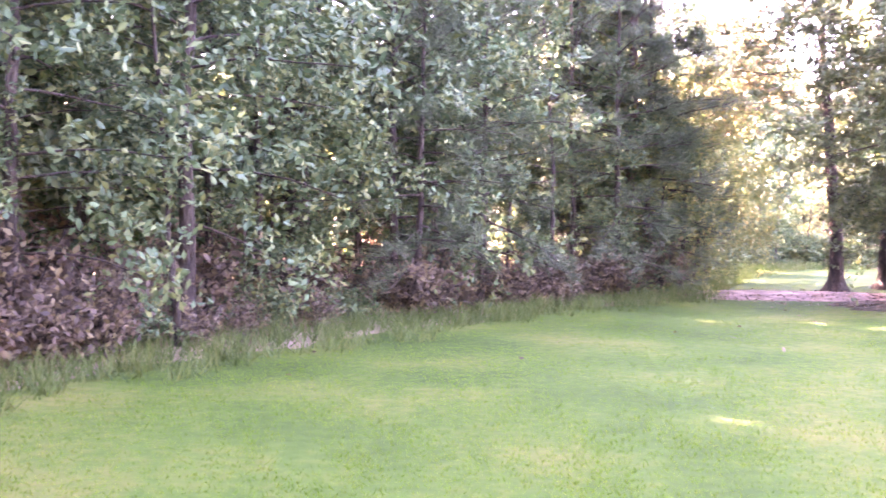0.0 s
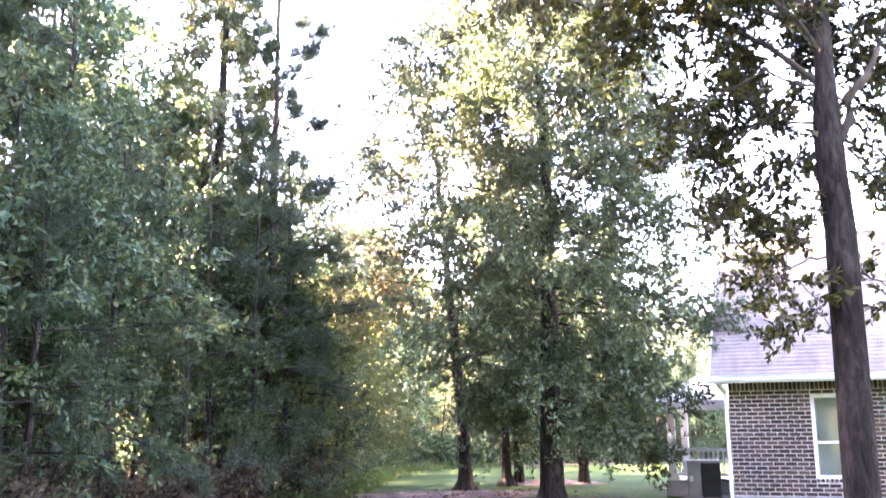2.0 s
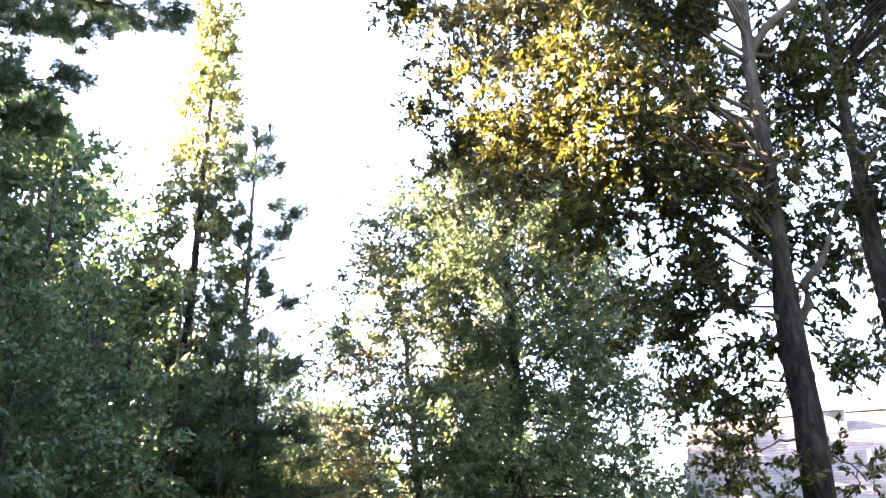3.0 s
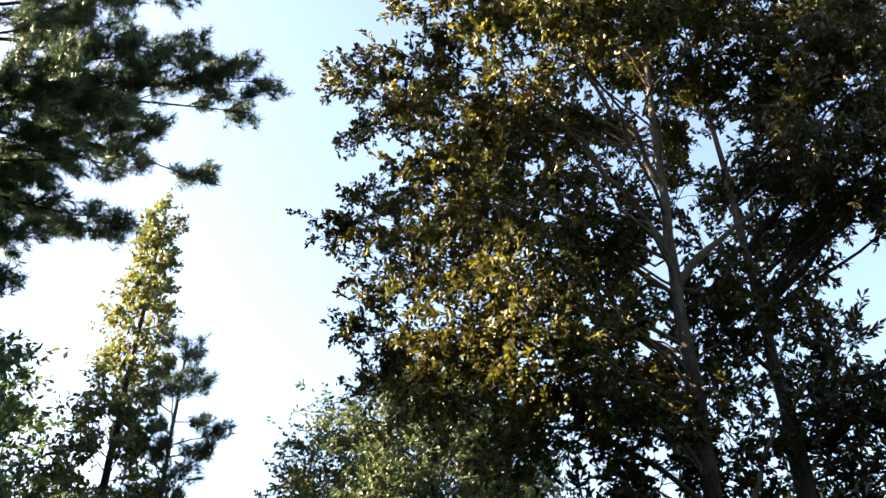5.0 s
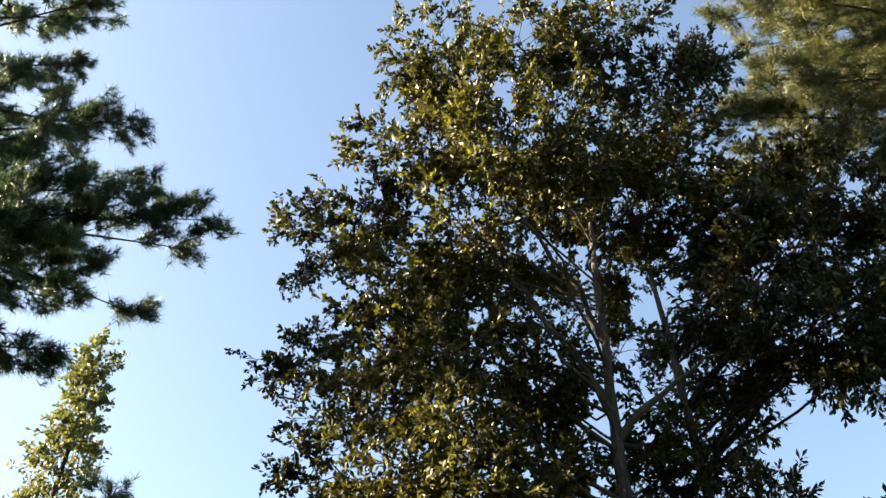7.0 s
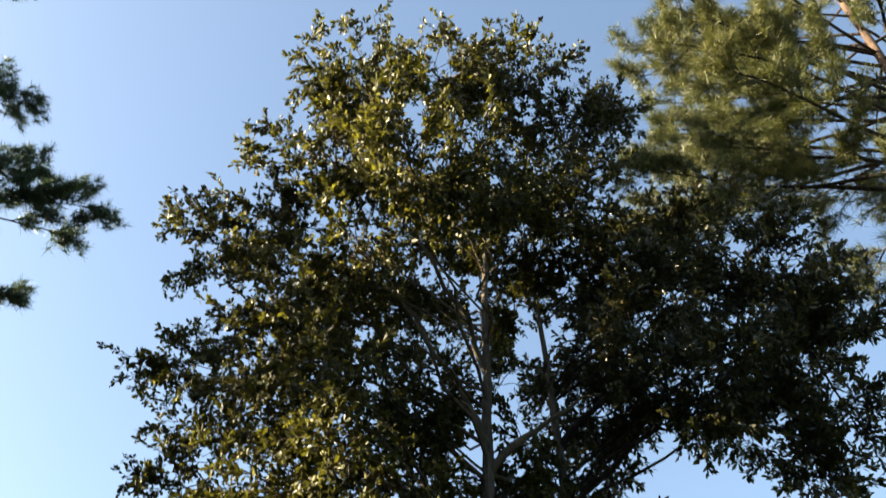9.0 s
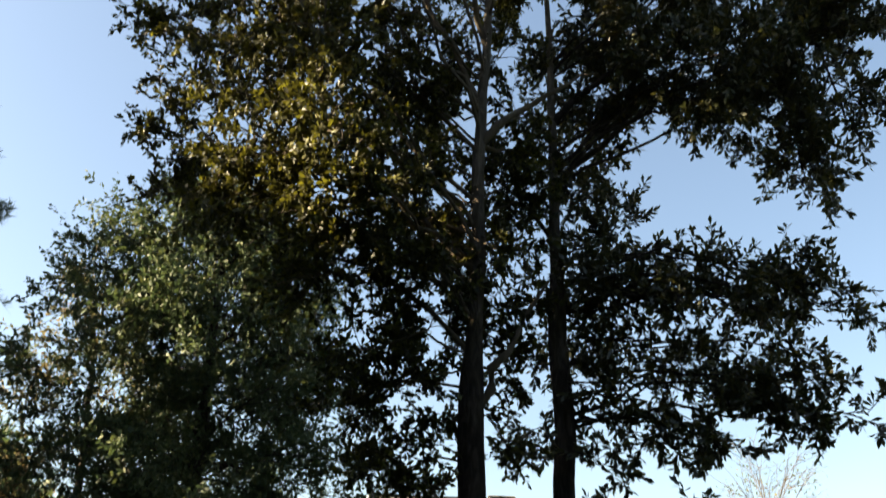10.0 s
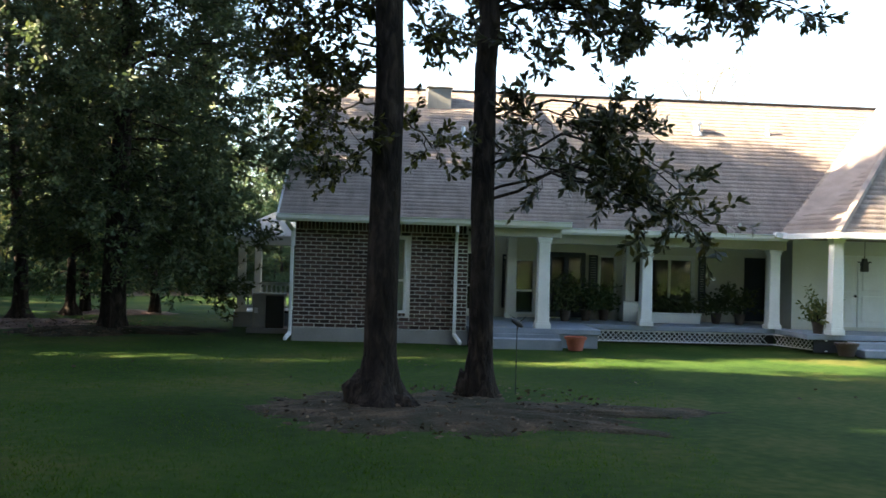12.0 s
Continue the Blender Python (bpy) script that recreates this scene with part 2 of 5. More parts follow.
# ---------------------------------------------------------------- mesh helpers
def tri_mesh(name, v, f, smooth=False):
    """A mesh of triangles from arrays."""
    v, f = np.ascontiguousarray(v, dtype=np.float32), np.ascontiguousarray(f, dtype=np.int32)
    me = bpy.data.meshes.new(name)
    me.vertices.add(len(v)), me.loops.add(len(f) * 3), me.polygons.add(len(f))
    me.vertices.foreach_set("co", v.ravel())
    me.loops.foreach_set("vertex_index", f.ravel())
    me.polygons.foreach_set("loop_start", np.arange(0, len(f) * 3, 3, dtype=np.int32))
    me.polygons.foreach_set("loop_total", np.full(len(f), 3, dtype=np.int32))
    if smooth:
        me.polygons.foreach_set("use_smooth", np.ones(len(f), dtype=bool))
    me.update()
    return me


def part(name, shape, mat, parent=None, label=""):
    """Links a bmesh or mesh as one mesh object under a thing or a part."""
    if isinstance(shape, bmesh.types.BMesh):
        me = bpy.data.meshes.new(name)
        shape.to_mesh(me)
        shape.free()
    else:
        me = shape
    me.materials.clear()
    me.materials.append(mat)
    ob = new(name, me)
    ob.parent = parent
    return tagged(ob, label) if label else ob


def box(bm, lo, hi, bevel=0.0):
    """Adds an upright box from corner to corner, its edges rounded by bevel."""
    lo, hi = Vector(lo), Vector(hi)
    m = Matrix.Translation((lo + hi) / 2) @ Matrix.Diagonal((*(hi - lo), 1))
    vs = bmesh.ops.create_cube(bm, size=1, matrix=m)["verts"]
    if bevel:
        es = {e for v in vs for e in v.link_edges}
        bmesh.ops.bevel(bm, geom=list(es), offset=bevel, segments=1, affect="EDGES")
    return bm


def boxes(*pairs, bevel=0.0):
    bm = bmesh.new()
    for lo, hi in pairs:
        box(bm, lo, hi, bevel)
    return bm


def lathe(profile, sides=20):
    """A turned shape from (radius, height) pairs."""
    bm = bmesh.new()
    rings = []
    for r, z in profile:
        rings.append([bm.verts.new((r * math.cos(2 * math.pi * k / sides), r * math.sin(2 * math.pi * k / sides), z)) for k in range(sides)])
    for a, b in zip(rings, rings[1:]):
        for k in range(sides):
            bm.faces.new((a[k], a[(k + 1) % sides], b[(k + 1) % sides], b[k]))
    bm.faces.new(rings[0][::-1]), bm.faces.new(rings[-1])
    return bm


def tube(path, radii, sides=6):
    """Triangles of a tapered tube along a path."""
    path, radii = np.asarray(path, float), np.asarray(radii, float)
    d = np.gradient(path, axis=0)
    d /= np.linalg.norm(d, axis=1)[:, None] + 1e-9
    ref = np.where(np.abs(d[:, 2:3]) > 0.9, np.array([[1.0, 0, 0]]), np.array([[0, 0, 1.0]]))
    a = np.cross(d, ref)
    a /= np.linalg.norm(a, axis=1)[:, None] + 1e-9
    b = np.cross(d, a)
    ang = np.arange(sides) * 2 * np.pi / sides
    v = path[:, None] + radii[:, None, None] * (a[:, None] * np.cos(ang)[None, :, None] + b[:, None] * np.sin(ang)[None, :, None])
    k = np.arange(sides)
    q = (k + 1) % sides
    f = [np.concatenate([np.stack([i * sides + k, i * sides + q, (i + 1) * sides + q], 1), np.stack([i * sides + k, (i + 1) * sides + q, (i + 1) * sides + k], 1)]) for i in range(len(path) - 1)]
    return v.reshape(-1, 3), np.concatenate(f)


def joined(pieces):
    vs, fs, at = [], [], 0
    for v, f in pieces:
        vs.append(v), fs.append(f + at)
        at += len(v)
    return np.concatenate(vs), np.concatenate(fs)


def unit(a):
    return a / (np.linalg.norm(a, axis=-1, keepdims=True) + 1e-9)


def leaf_cloud(p, d, length, width, rng, wide_at=0.6):
    """A folded two-triangle leaf at each place p, pointing along d."""
    n = len(p)
    d = unit(d)
    side = unit(np.cross(d, rng.normal(size=(n, 3))))
    up = np.cross(side, d)
    k = rng.uniform(0.65, 1.2, (n, 1))
    ln, w = length * k, width * k
    mid = p + d * ln * wide_at
    v = np.stack([p, mid + side * w / 2 + up * w * 0.18, p + d * ln, mid - side * w / 2 + up * w * 0.18], 1).reshape(-1, 3)
    i = np.arange(n)[:, None] * 4
    return v, np.concatenate([i + [0, 3, 2], i + [0, 2, 1]])


def needle_tufts(p, d, count, length, width, rng, open_by=0.9):
    """Tufts of long needles: count thin triangles fanned round d at each place p."""
    n = len(p)
    pp, dd = np.repeat(p, count, 0), np.repeat(unit(d), count, 0)
    e = unit(dd + open_by * rng.normal(size=dd.shape) * 0.75)
    side = unit(np.cross(e, rng.normal(size=dd.shape)))
    start = pp - dd * rng.uniform(0, 0.5 * length, (n * count, 1))
    ln = length * rng.uniform(0.7, 1.15, (n * count, 1))
    bend = np.array([0, 0, -0.12 * length])
    v = np.stack([start - side * width / 2, start + side * width / 2, start + e * ln + bend], 1).reshape(-1, 3)
    return v, np.arange(n * count * 3).reshape(-1, 3)


# ---------------------------------------------------------------- trees
def limb_path(rng, start, az, length, rise, droop=0.0, steps=7, wander=0.08):
    """A limb that starts outwards and upwards, bends and wanders."""
    s = np.linspace(0, 1, steps)
    out = np.array([math.cos(az), math.sin(az), 0])
    cross = np.array([-math.sin(az), math.cos(az), 0])
    sway = np.cumsum(rng.normal(0, wander, steps)) * length * 0.3
    z = length * (math.sin(rise) * s - droop * s * s) + np.cumsum(rng.normal(0, wander * 0.5, steps)) * length * 0.2
    p = start + out * (s * length * math.cos(rise))[:, None] + cross * (sway * s)[:, None]
    p[:, 2] += z
    return p


def along(path, s):
    x = np.linspace(0, 1, len(path))
    return np.stack([np.interp(s, x, path[:, k]) for k in range(3)], 1)


def broadleaf(seed, height, radius, crown_lo, limbs, reach, secondaries=7, twigs=6, leaves=20, leaf=(0.12, 0.055), twig=0.7, rise=(0.2, 1.1), droop=0.15, lean=(0, 0), extra=(), bare=0.25, twig_wood=True, fine_wood=True, flare=2.2, wander=0.02):
    """A leafy tree: wood and leaves as arrays. reach(z, azimuth) gives a limb's length; extra lists limbs of (z, azimuth, length, rise, droop)."""
    rng = np.random.default_rng(seed)
    zs = np.linspace(0, height, 22)
    path = np.stack([lean[0] * (zs / height) ** 1.5 + np.cumsum(rng.normal(0, wander, 22)), lean[1] * (zs / height) ** 1.5 + np.cumsum(rng.normal(0, wander, 22)), zs], 1)
    path[:3, :2] *= 0.2
    rad = radius * (1 - 0.9 * (zs / height) ** 1.1) + 0.006
    low = np.array([0, 0.08, 0.18, 0.33, 0.65])
    stem = np.concatenate([np.stack([np.zeros(5), np.zeros(5), low], 1), path[2:]])
    stem_r = np.concatenate([radius * np.array([flare, 1 + (flare - 1) * 0.82, 1 + (flare - 1) * 0.5, 1 + (flare - 1) * 0.16, 1.02]), rad[2:]])
    tv, tf = tube(stem, stem_r, 18)
    ang = np.arctan2(tv[:, 1], tv[:, 0])
    root = np.clip(1 - tv[:, 2] / 0.6, 0, 1)
    tv[:, :2] *= (1 + root * (0.28 * np.sin(ang * 3 + seed) + 0.12 * np.sin(ang * 5 + 2 * seed + 6 * tv[:, 2])))[:, None]
    trunk, wood = [(tv, tf)], []
    plan = [(z0, az, ln, r, dr) for z0, az, ln, r, dr in extra]
    for k in range(limbs):
        z0 = crown_lo + (height * 0.97 - crown_lo) * ((k + rng.uniform(0, 1)) / limbs) ** 0.9
        az = k * 2.399963 + rng.normal(0, 0.25)
        h = (z0 - crown_lo) / (height - crown_lo)
        r = rise[0] + (rise[1] - rise[0]) * h + rng.normal(0, 0.12)
        ln = reach(z0 + 0.5 * reach(z0, az) * math.sin(r), az) * rng.uniform(0.82, 1.05)
        if ln > 0.3:
            plan.append((z0, az, ln, r, droop))
    at, to = [], []
    for at_plan, (z0, az, ln, r, dr) in enumerate(plan):
        inner = 0.08 if at_plan < len(extra) else bare
        start = along(path, np.array([z0 / height]))[0]
        lp = limb_path(rng, start, az, ln, r, dr)
        r0 = min(0.5 * np.interp(z0, zs, rad), 0.008 + 0.0065 * ln)
        wood.append(tube(lp, np.linspace(r0, 0.006, len(lp)), 5))
        for j in range(max(2, int(secondaries * min(1.3, 0.35 + ln / 4)))):
            s = rng.uniform(inner, 1.0)
            p0 = along(lp, np.array([s]))[0]
            sl = (0.28 + 0.3 * (1 - s)) * ln * rng.uniform(0.6, 1.2) + 0.25
            sp = limb_path(rng, p0, az + rng.choice([-1, 1]) * rng.uniform(0.3, 1.3), sl, r * 0.6 + rng.normal(0.1, 0.35), dr, 5)
            if fine_wood:
                wood.append(tube(sp, np.linspace(max(0.007, r0 * 0.4 * (1 - s * 0.5)), 0.005, len(sp)), 4))
            m = max(2, int(twigs * (0.4 + sl / 1.5)))
            ss = rng.uniform(0.2, 1.0, m)
            q = along(sp, ss)
            dirn = unit(np.stack([np.full(m, math.cos(az)), np.full(m, math.sin(az)), np.full(m, 0.25)], 1) + 0.8 * rng.normal(size=(m, 3)))
            at.append(q), to.append(q + dirn * twig * rng.uniform(0.5, 1.2, (m, 1)))
    at, to = np.concatenate(at), np.concatenate(to)
    n = len(at)
    if twig_wood:
        side = unit(np.cross(to - at, rng.normal(size=(n, 3)))) * 0.006
        v = np.stack([at - side, at + side, to], 1).reshape(-1, 3)
        wood.append((v, np.arange(3 * n).reshape(-1, 3)))
    s = rng.uniform(0.15, 1.02, (n, leaves, 1))
    p = (at[:, None] + (to - at)[:, None] * s + rng.normal(0, 0.025, (n, leaves, 3))).reshape(-1, 3)
    d = (unit(to - at)[:, None] * 0.5 + rng.normal(0, 0.65, (n, leaves, 3)) + np.array([0, 0, -0.15])).reshape(-1, 3)
    keep = p[:, 2] > 0.15
    return joined(trunk), joined(wood), leaf_cloud(p[keep], d[keep], leaf[0], leaf[1], rng)


def pine(seed, height, radius, crown_lo, limbs, reach, tufts=26, needles=16, needle=(0.2, 0.012), lean=(0, 0), rise=(0.0, 0.7), droop=0.05, extra=(), clump=0.45, flare=1.7):
    """A pine: straight stem, whorls of bare limbs, needles in tufts at the outer ends."""
    rng = np.random.default_rng(seed)
    zs = np.linspace(0, height, 24)
    path = np.stack([lean[0] * (zs / height) ** 1.4 + np.cumsum(rng.normal(0, 0.015, 24)), lean[1] * (zs / height) ** 1.4 + np.cumsum(rng.normal(0, 0.015, 24)), zs], 1)
    path[0, :2] = 0
    rad = radius * (1 - 0.88 * (zs / height)) + 0.01
    rad[0] *= flare
    low = np.array([0, 0.1, 0.28, 0.6])
    lowp = along(path, low / height)
    tv, tf = tube(np.concatenate([lowp, path[1:]]), np.concatenate([radius * np.array([flare, 1 + 0.55 * (flare - 1), 1.15, 1.03]), rad[1:]]), 12)
    trunk, wood, at, to = [(tv, tf)], [], [], []
    plan = list(extra)
    for k in range(limbs):
        z0 = crown_lo + (height * 0.985 - crown_lo) * (k + rng.uniform(0, 1)) / limbs
        az = k * 2.399963 + rng.normal(0, 0.3)
        h = (z0 - crown_lo) / max(0.1, height - crown_lo)
        plan.append((z0, az, reach(z0, az) * rng.uniform(0.6, 1.1), rise[0] + (rise[1] - rise[0]) * h + rng.normal(0, 0.1), droop))
    for z0, az, ln, r, dr in plan:
        lp = limb_path(rng, along(path, np.array([z0 / height]))[0], az, ln, r, dr, 6)
        r0 = min(0.45 * np.interp(z0, zs, rad), 0.012 + 0.012 * ln)
        wood.append(tube(lp, np.linspace(r0, 0.008, len(lp)), 5))
        for j in range(max(2, int(2 + ln * 2.6))):
            s = rng.uniform(0.3, 1.0)
            p0 = along(lp, np.array([s]))[0]
            sl = clump * (0.4 + 0.5 * ln * (1.1 - s)) * rng.uniform(0.6, 1.4) + 0.15
            sp = limb_path(rng, p0, az + rng.choice([-1, 1]) * rng.uniform(0.2, 1.1), sl, r + rng.normal(0.15, 0.3), dr, 4)
            wood.append(tube(sp, np.linspace(0.012, 0.006, 4), 3))
            m = max(5, int(tufts * 0.3 * (0.6 + sl * 2)))
            ss = rng.uniform(0.25, 1.0, m)
            q = along(sp, ss) + rng.normal(0, 0.08, (m, 3))
            e = unit(np.repeat((sp[-1] - sp[0])[None], m, 0)) + np.array([0, 0, 0.45]) + rng.normal(0, 0.4, (m, 3))
            at.append(q), to.append(e)
    at, to = np.concatenate(at), np.concatenate(to)
    return joined(trunk), joined(wood), needle_tufts(at, to, needles, needle[0], needle[1], rng)


def compact(v, f):
    """Only the corners that the triangles use."""
    kept, back = np.unique(f, return_inverse=True)
    return v[kept], back.reshape(f.shape)


def tree(name, grown, place, bark, leaf, label, category, group="", turn=0.0, wood_bark=None, split=99.0):
    """Trunk, limbs and crown under one empty at the trunk's foot."""
    ob = tagged(new(name), label, category, group)
    v, f = grown[0]
    high = v[f].mean(1)[:, 2] > split
    part("trunk", tri_mesh("trunk", *compact(v, f[~high]), True), bark, ob)
    if high.any():
        part("upper_stem", tri_mesh("upper_stem", *compact(v, f[high]), True), wood_bark or bark, ob, "paler upper stem")
    part("branchwork", tri_mesh("branchwork", *grown[1], True), wood_bark or bark, ob)
    part("crown", tri_mesh("crown", *grown[2]), leaf, ob)
    ob.matrix_basis = pose(*place, 0, 0, turn)
    return ob


# ---------------------------------------------------------------- ground
def ground_height(x, y):
    return 0.05 * math.sin(x * 0.21 + 0.5) * math.sin(y * 0.17) * min(1, math.hypot(x, y) / 8) * 0.6


def ground_sheet():
    rng = np.random.default_rng(3)
    rs = np.concatenate([np.linspace(0, 46, 60), np.geomspace(52, 1500, 14)])
    n = 120
    v = [[r * math.cos(a), r * math.sin(a), 0 if r > 46 else ground_height(r * math.cos(a), r * math.sin(a)) + float(rng.normal(0, 0.006)) * (r > 3)] for r in rs for a in np.arange(n) * 2 * np.pi / n]
    k = np.arange(n)
    q = (k + 1) % n
    f = np.concatenate([np.concatenate([np.stack([i * n + k, (i + 1) * n + k, (i + 1) * n + q], 1), np.stack([i * n + k, (i + 1) * n + q, i * n + q], 1)]) for i in range(len(rs) - 1)])
    return tri_mesh("ground", v, f, True)


tagged(part("ground", ground_sheet(), LAWN), "mown green lawn with worn and yellowed spots", "lawn", kind="structure")

EDGE = [(-12, -6), (-7.5, 3), (-4.3, 8.4), (-3.0, 10.4), (-1.6, 12.8), (1.5, 16.6), (3.3, 18.5), (5.1, 20.5), (6.0, 23.2), (7.6, 27.2), (11, 34), (14.4, 36), (20.6, 35), (30, 35), (46, 37)]
edge_len = np.concatenate([[0], np.cumsum(np.hypot(*np.diff(np.array(EDGE, float), axis=0).T))])


def edge_at(s, depth):
    """The place s metres along the wood's edge and depth metres into the trees."""
    e = np.array(EDGE, float)
    x, y = np.interp(s, edge_len, e[:, 0]), np.interp(s, edge_len, e[:, 1])
    x2, y2 = np.interp(s + 1.5, edge_len, e[:, 0]), np.interp(s + 1.5, edge_len, e[:, 1])
    x1, y1 = np.interp(s - 1.5, edge_len, e[:, 0]), np.interp(s - 1.5, edge_len, e[:, 1])
    t = np.array([x2 - x1, y2 - y1])
    t /= np.linalg.norm(t) + 1e-9
    return float(x - t[1] * depth), float(y + t[0] * depth)


def woodland_floor():
    rng = np.random.default_rng(5)
    n, v, f = 150, [], []
    for i in range(n):
        s = edge_len[-1] * i / (n - 1)
        d0 = -0.25 + 0.5 * noise.noise((s * 0.35, 0, 7)) + 0.2 * noise.noise((s * 1.7, 3, 1))
        for d, z in ((d0, -0.03), (d0 + 0.4, 0.04), (d0 + 2.5, 0.07), (d0 + 8, 0.1), (d0 + 25, 0.12)):
            x, y = edge_at(s, d)
            v.append((x, y, z + ground_height(x, y) + float(rng.normal(0, 0.012))))
    for i in range(n - 1):
        for j in range(4):
            a, b = i * 5 + j, (i + 1) * 5 + j
            f += [(a, b, b + 1), (a, b + 1, a + 1)]
    return tri_mesh("woodland_floor", v, f, True)


tagged(part("woodland_floor", woodland_floor(), SOIL), "brown leaf-strewn floor under the trees", "forest floor", kind="structure")


def mulch_bed(cx, cy, rx, ry, turn, seed, h):
    rings, n, v, f = 14, 150, [], []
    for i in range(rings):
        k = i / (rings - 1)
        for j in range(n):
            a = 2 * math.pi * j / n
            w = 1 + 0.5 * noise.noise((math.cos(a) * 1.6, math.sin(a) * 1.6, seed)) + 0.3 * noise.noise((math.cos(a) * 5, math.sin(a) * 5, seed + 3)) + 0.12 * noise.noise((math.cos(a) * 14, math.sin(a) * 14, seed))
            lx, ly = rx * k * w * math.cos(a), ry * k * w * math.sin(a)
            x, y = cx + lx * math.cos(turn) - ly * math.sin(turn), cy + lx * math.sin(turn) + ly * math.cos(turn)
            z = ground_height(x, y) + h * (1 - k ** 1.6) - 0.035 * k ** 6 + (0.012 + 0.035 * k) * noise.noise((x * 5, y * 5, seed))
            v.append((x, y, z + 0.012))
    for i in range(rings - 1):
        for j in range(n):
            a, b, c, d = i * n + j, i * n + (j + 1) % n, (i + 1) * n + (j + 1) % n, (i + 1) * n + j
            f += [(a, d, c), (a, c, b)]
    return tri_mesh("mulch_bed", v, f, True)


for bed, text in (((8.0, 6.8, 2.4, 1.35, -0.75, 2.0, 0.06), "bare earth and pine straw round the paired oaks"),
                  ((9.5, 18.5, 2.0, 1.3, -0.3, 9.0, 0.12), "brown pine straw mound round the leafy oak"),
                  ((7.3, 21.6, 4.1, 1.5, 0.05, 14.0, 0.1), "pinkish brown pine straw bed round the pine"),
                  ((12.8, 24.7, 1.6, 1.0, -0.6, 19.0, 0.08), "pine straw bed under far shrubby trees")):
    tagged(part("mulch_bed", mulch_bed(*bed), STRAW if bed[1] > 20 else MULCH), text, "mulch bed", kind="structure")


def scatter(rng, n, x0, x1, y0, y1, keep):
    p = np.stack([rng.uniform(x0, x1, n), rng.uniform(y0, y1, n)], 1)
    return p[keep(p[:, 0], p[:, 1])]


def edge_x(y):
    e = np.array(EDGE, float)[:11]
    return np.interp(y, e[:, 1], e[:, 0])


def lawn_blades():
    rng = np.random.default_rng(11)
    p = scatter(rng, 900000, -8, 18, 2.5, 26, lambda x, y: (x > edge_x(y) - 0.2) & (np.hypot(x, y) > 4) & (rng.uniform(0, 1, len(x)) < np.clip(6.5 / np.hypot(x, y), 0, 1) ** 2) & (x < 3 + y * 1.3) & (np.hypot((x - 7.9) / 2.1, (y - 6.9) / 1.5) > rng.uniform(0.35, 1.1, len(x))) & (np.hypot((x - 7.3) / 3.8, (y - 21.6) / 1.4) > 1) & (np.hypot((x - 9.5) / 1.8, (y - 18.5) / 1.2) > 1))
    n = len(p)
    z = np.array([ground_height(a, b) for a, b in p])
    base = np.column_stack([p, z - 0.005])
    d = unit(np.column_stack([rng.normal(0, 0.6, n), rng.normal(0, 0.6, n), np.ones(n)]))
    side = unit(np.cross(d, rng.normal(size=(n, 3)))) * rng.uniform(0.002, 0.004, (n, 1))
    v = np.stack([base - side, base + side, base + d * rng.uniform(0.02, 0.045, (n, 1))], 1).reshape(-1, 3)
    return tri_mesh("grass_blades", v, np.arange(3 * n).reshape(-1, 3))


tagged(part("grass_blades", lawn_blades(), BLADE), "short mown grass blades of the lawn", "grass", kind="stuff")


def edge_tufts():
    """Long unmown grass along the foot of the wood."""
    rng = np.random.default_rng(12)
    pts = []
    for s in np.arange(10, 52, 0.1):
        for _ in range(3):
            x, y = edge_at(s, rng.normal(0.1, 0.45))
            pts.append((x, y, ground_height(x, y)))
    p = np.repeat(np.array(pts), 20, 0)
    n = len(p)
    p[:, :2] += rng.normal(0, 0.1, (n, 2))
    d = unit(np.column_stack([rng.normal(0, 0.5, n), rng.normal(0, 0.5, n), np.ones(n)]))
    side = unit(np.cross(d, rng.normal(size=(n, 3)))) * rng.uniform(0.005, 0.01, (n, 1))
    v = np.stack([p - side, p + side, p + d * rng.uniform(0.12, 0.42, (n, 1))], 1).reshape(-1, 3)
    return tri_mesh("long_grass", v, np.arange(3 * n).reshape(-1, 3))


tagged(part("long_grass", edge_tufts(), LONG_GRASS), "long unmown grass along the foot of the wood", "grass", kind="stuff")


def fallen_leaves():
    rng = np.random.default_rng(13)
    lawn = scatter(rng, 70, -3, 14, 4, 22, lambda x, y: x > edge_x(y))
    a, r = rng.uniform(0, 2 * np.pi, 380), 2.2 * np.sqrt(rng.uniform(0, 1, 380))
    beds = np.stack([7.9 + r * np.cos(a), 6.9 + 0.8 * r * np.sin(a)], 1)
    a, r = rng.uniform(0, 2 * np.pi, 700), 2.8 * np.sqrt(rng.uniform(0, 1, 700))
    far = np.stack([8.6 + r * np.cos(a), 20.0 + r * np.sin(a)], 1)
    p = np.concatenate([lawn, beds, far])
    z = np.array([ground_height(x, y) for x, y in p]) + np.concatenate([np.full(len(lawn), 0.02), np.full(380, 0.07), np.full(700, 0.09)])
    d = np.column_stack([rng.normal(size=(len(p), 2)), rng.normal(0, 0.25, len(p))])
    return tri_mesh("fallen_leaves", *leaf_cloud(np.column_stack([p, z]), d, 0.075, 0.035, rng))


tagged(part("fallen_leaves", fallen_leaves(), LITTER), "dry brown leaves scattered on grass and mulch", "leaf litter", kind="stuff")


# ---------------------------------------------------------------- the oaks and pines on the lawn
SIDE = Vector((math.cos(radians(44)), -math.sin(radians(44)), 0))


AWAY = Vector((math.sin(radians(44)), math.cos(radians(44)), 0))


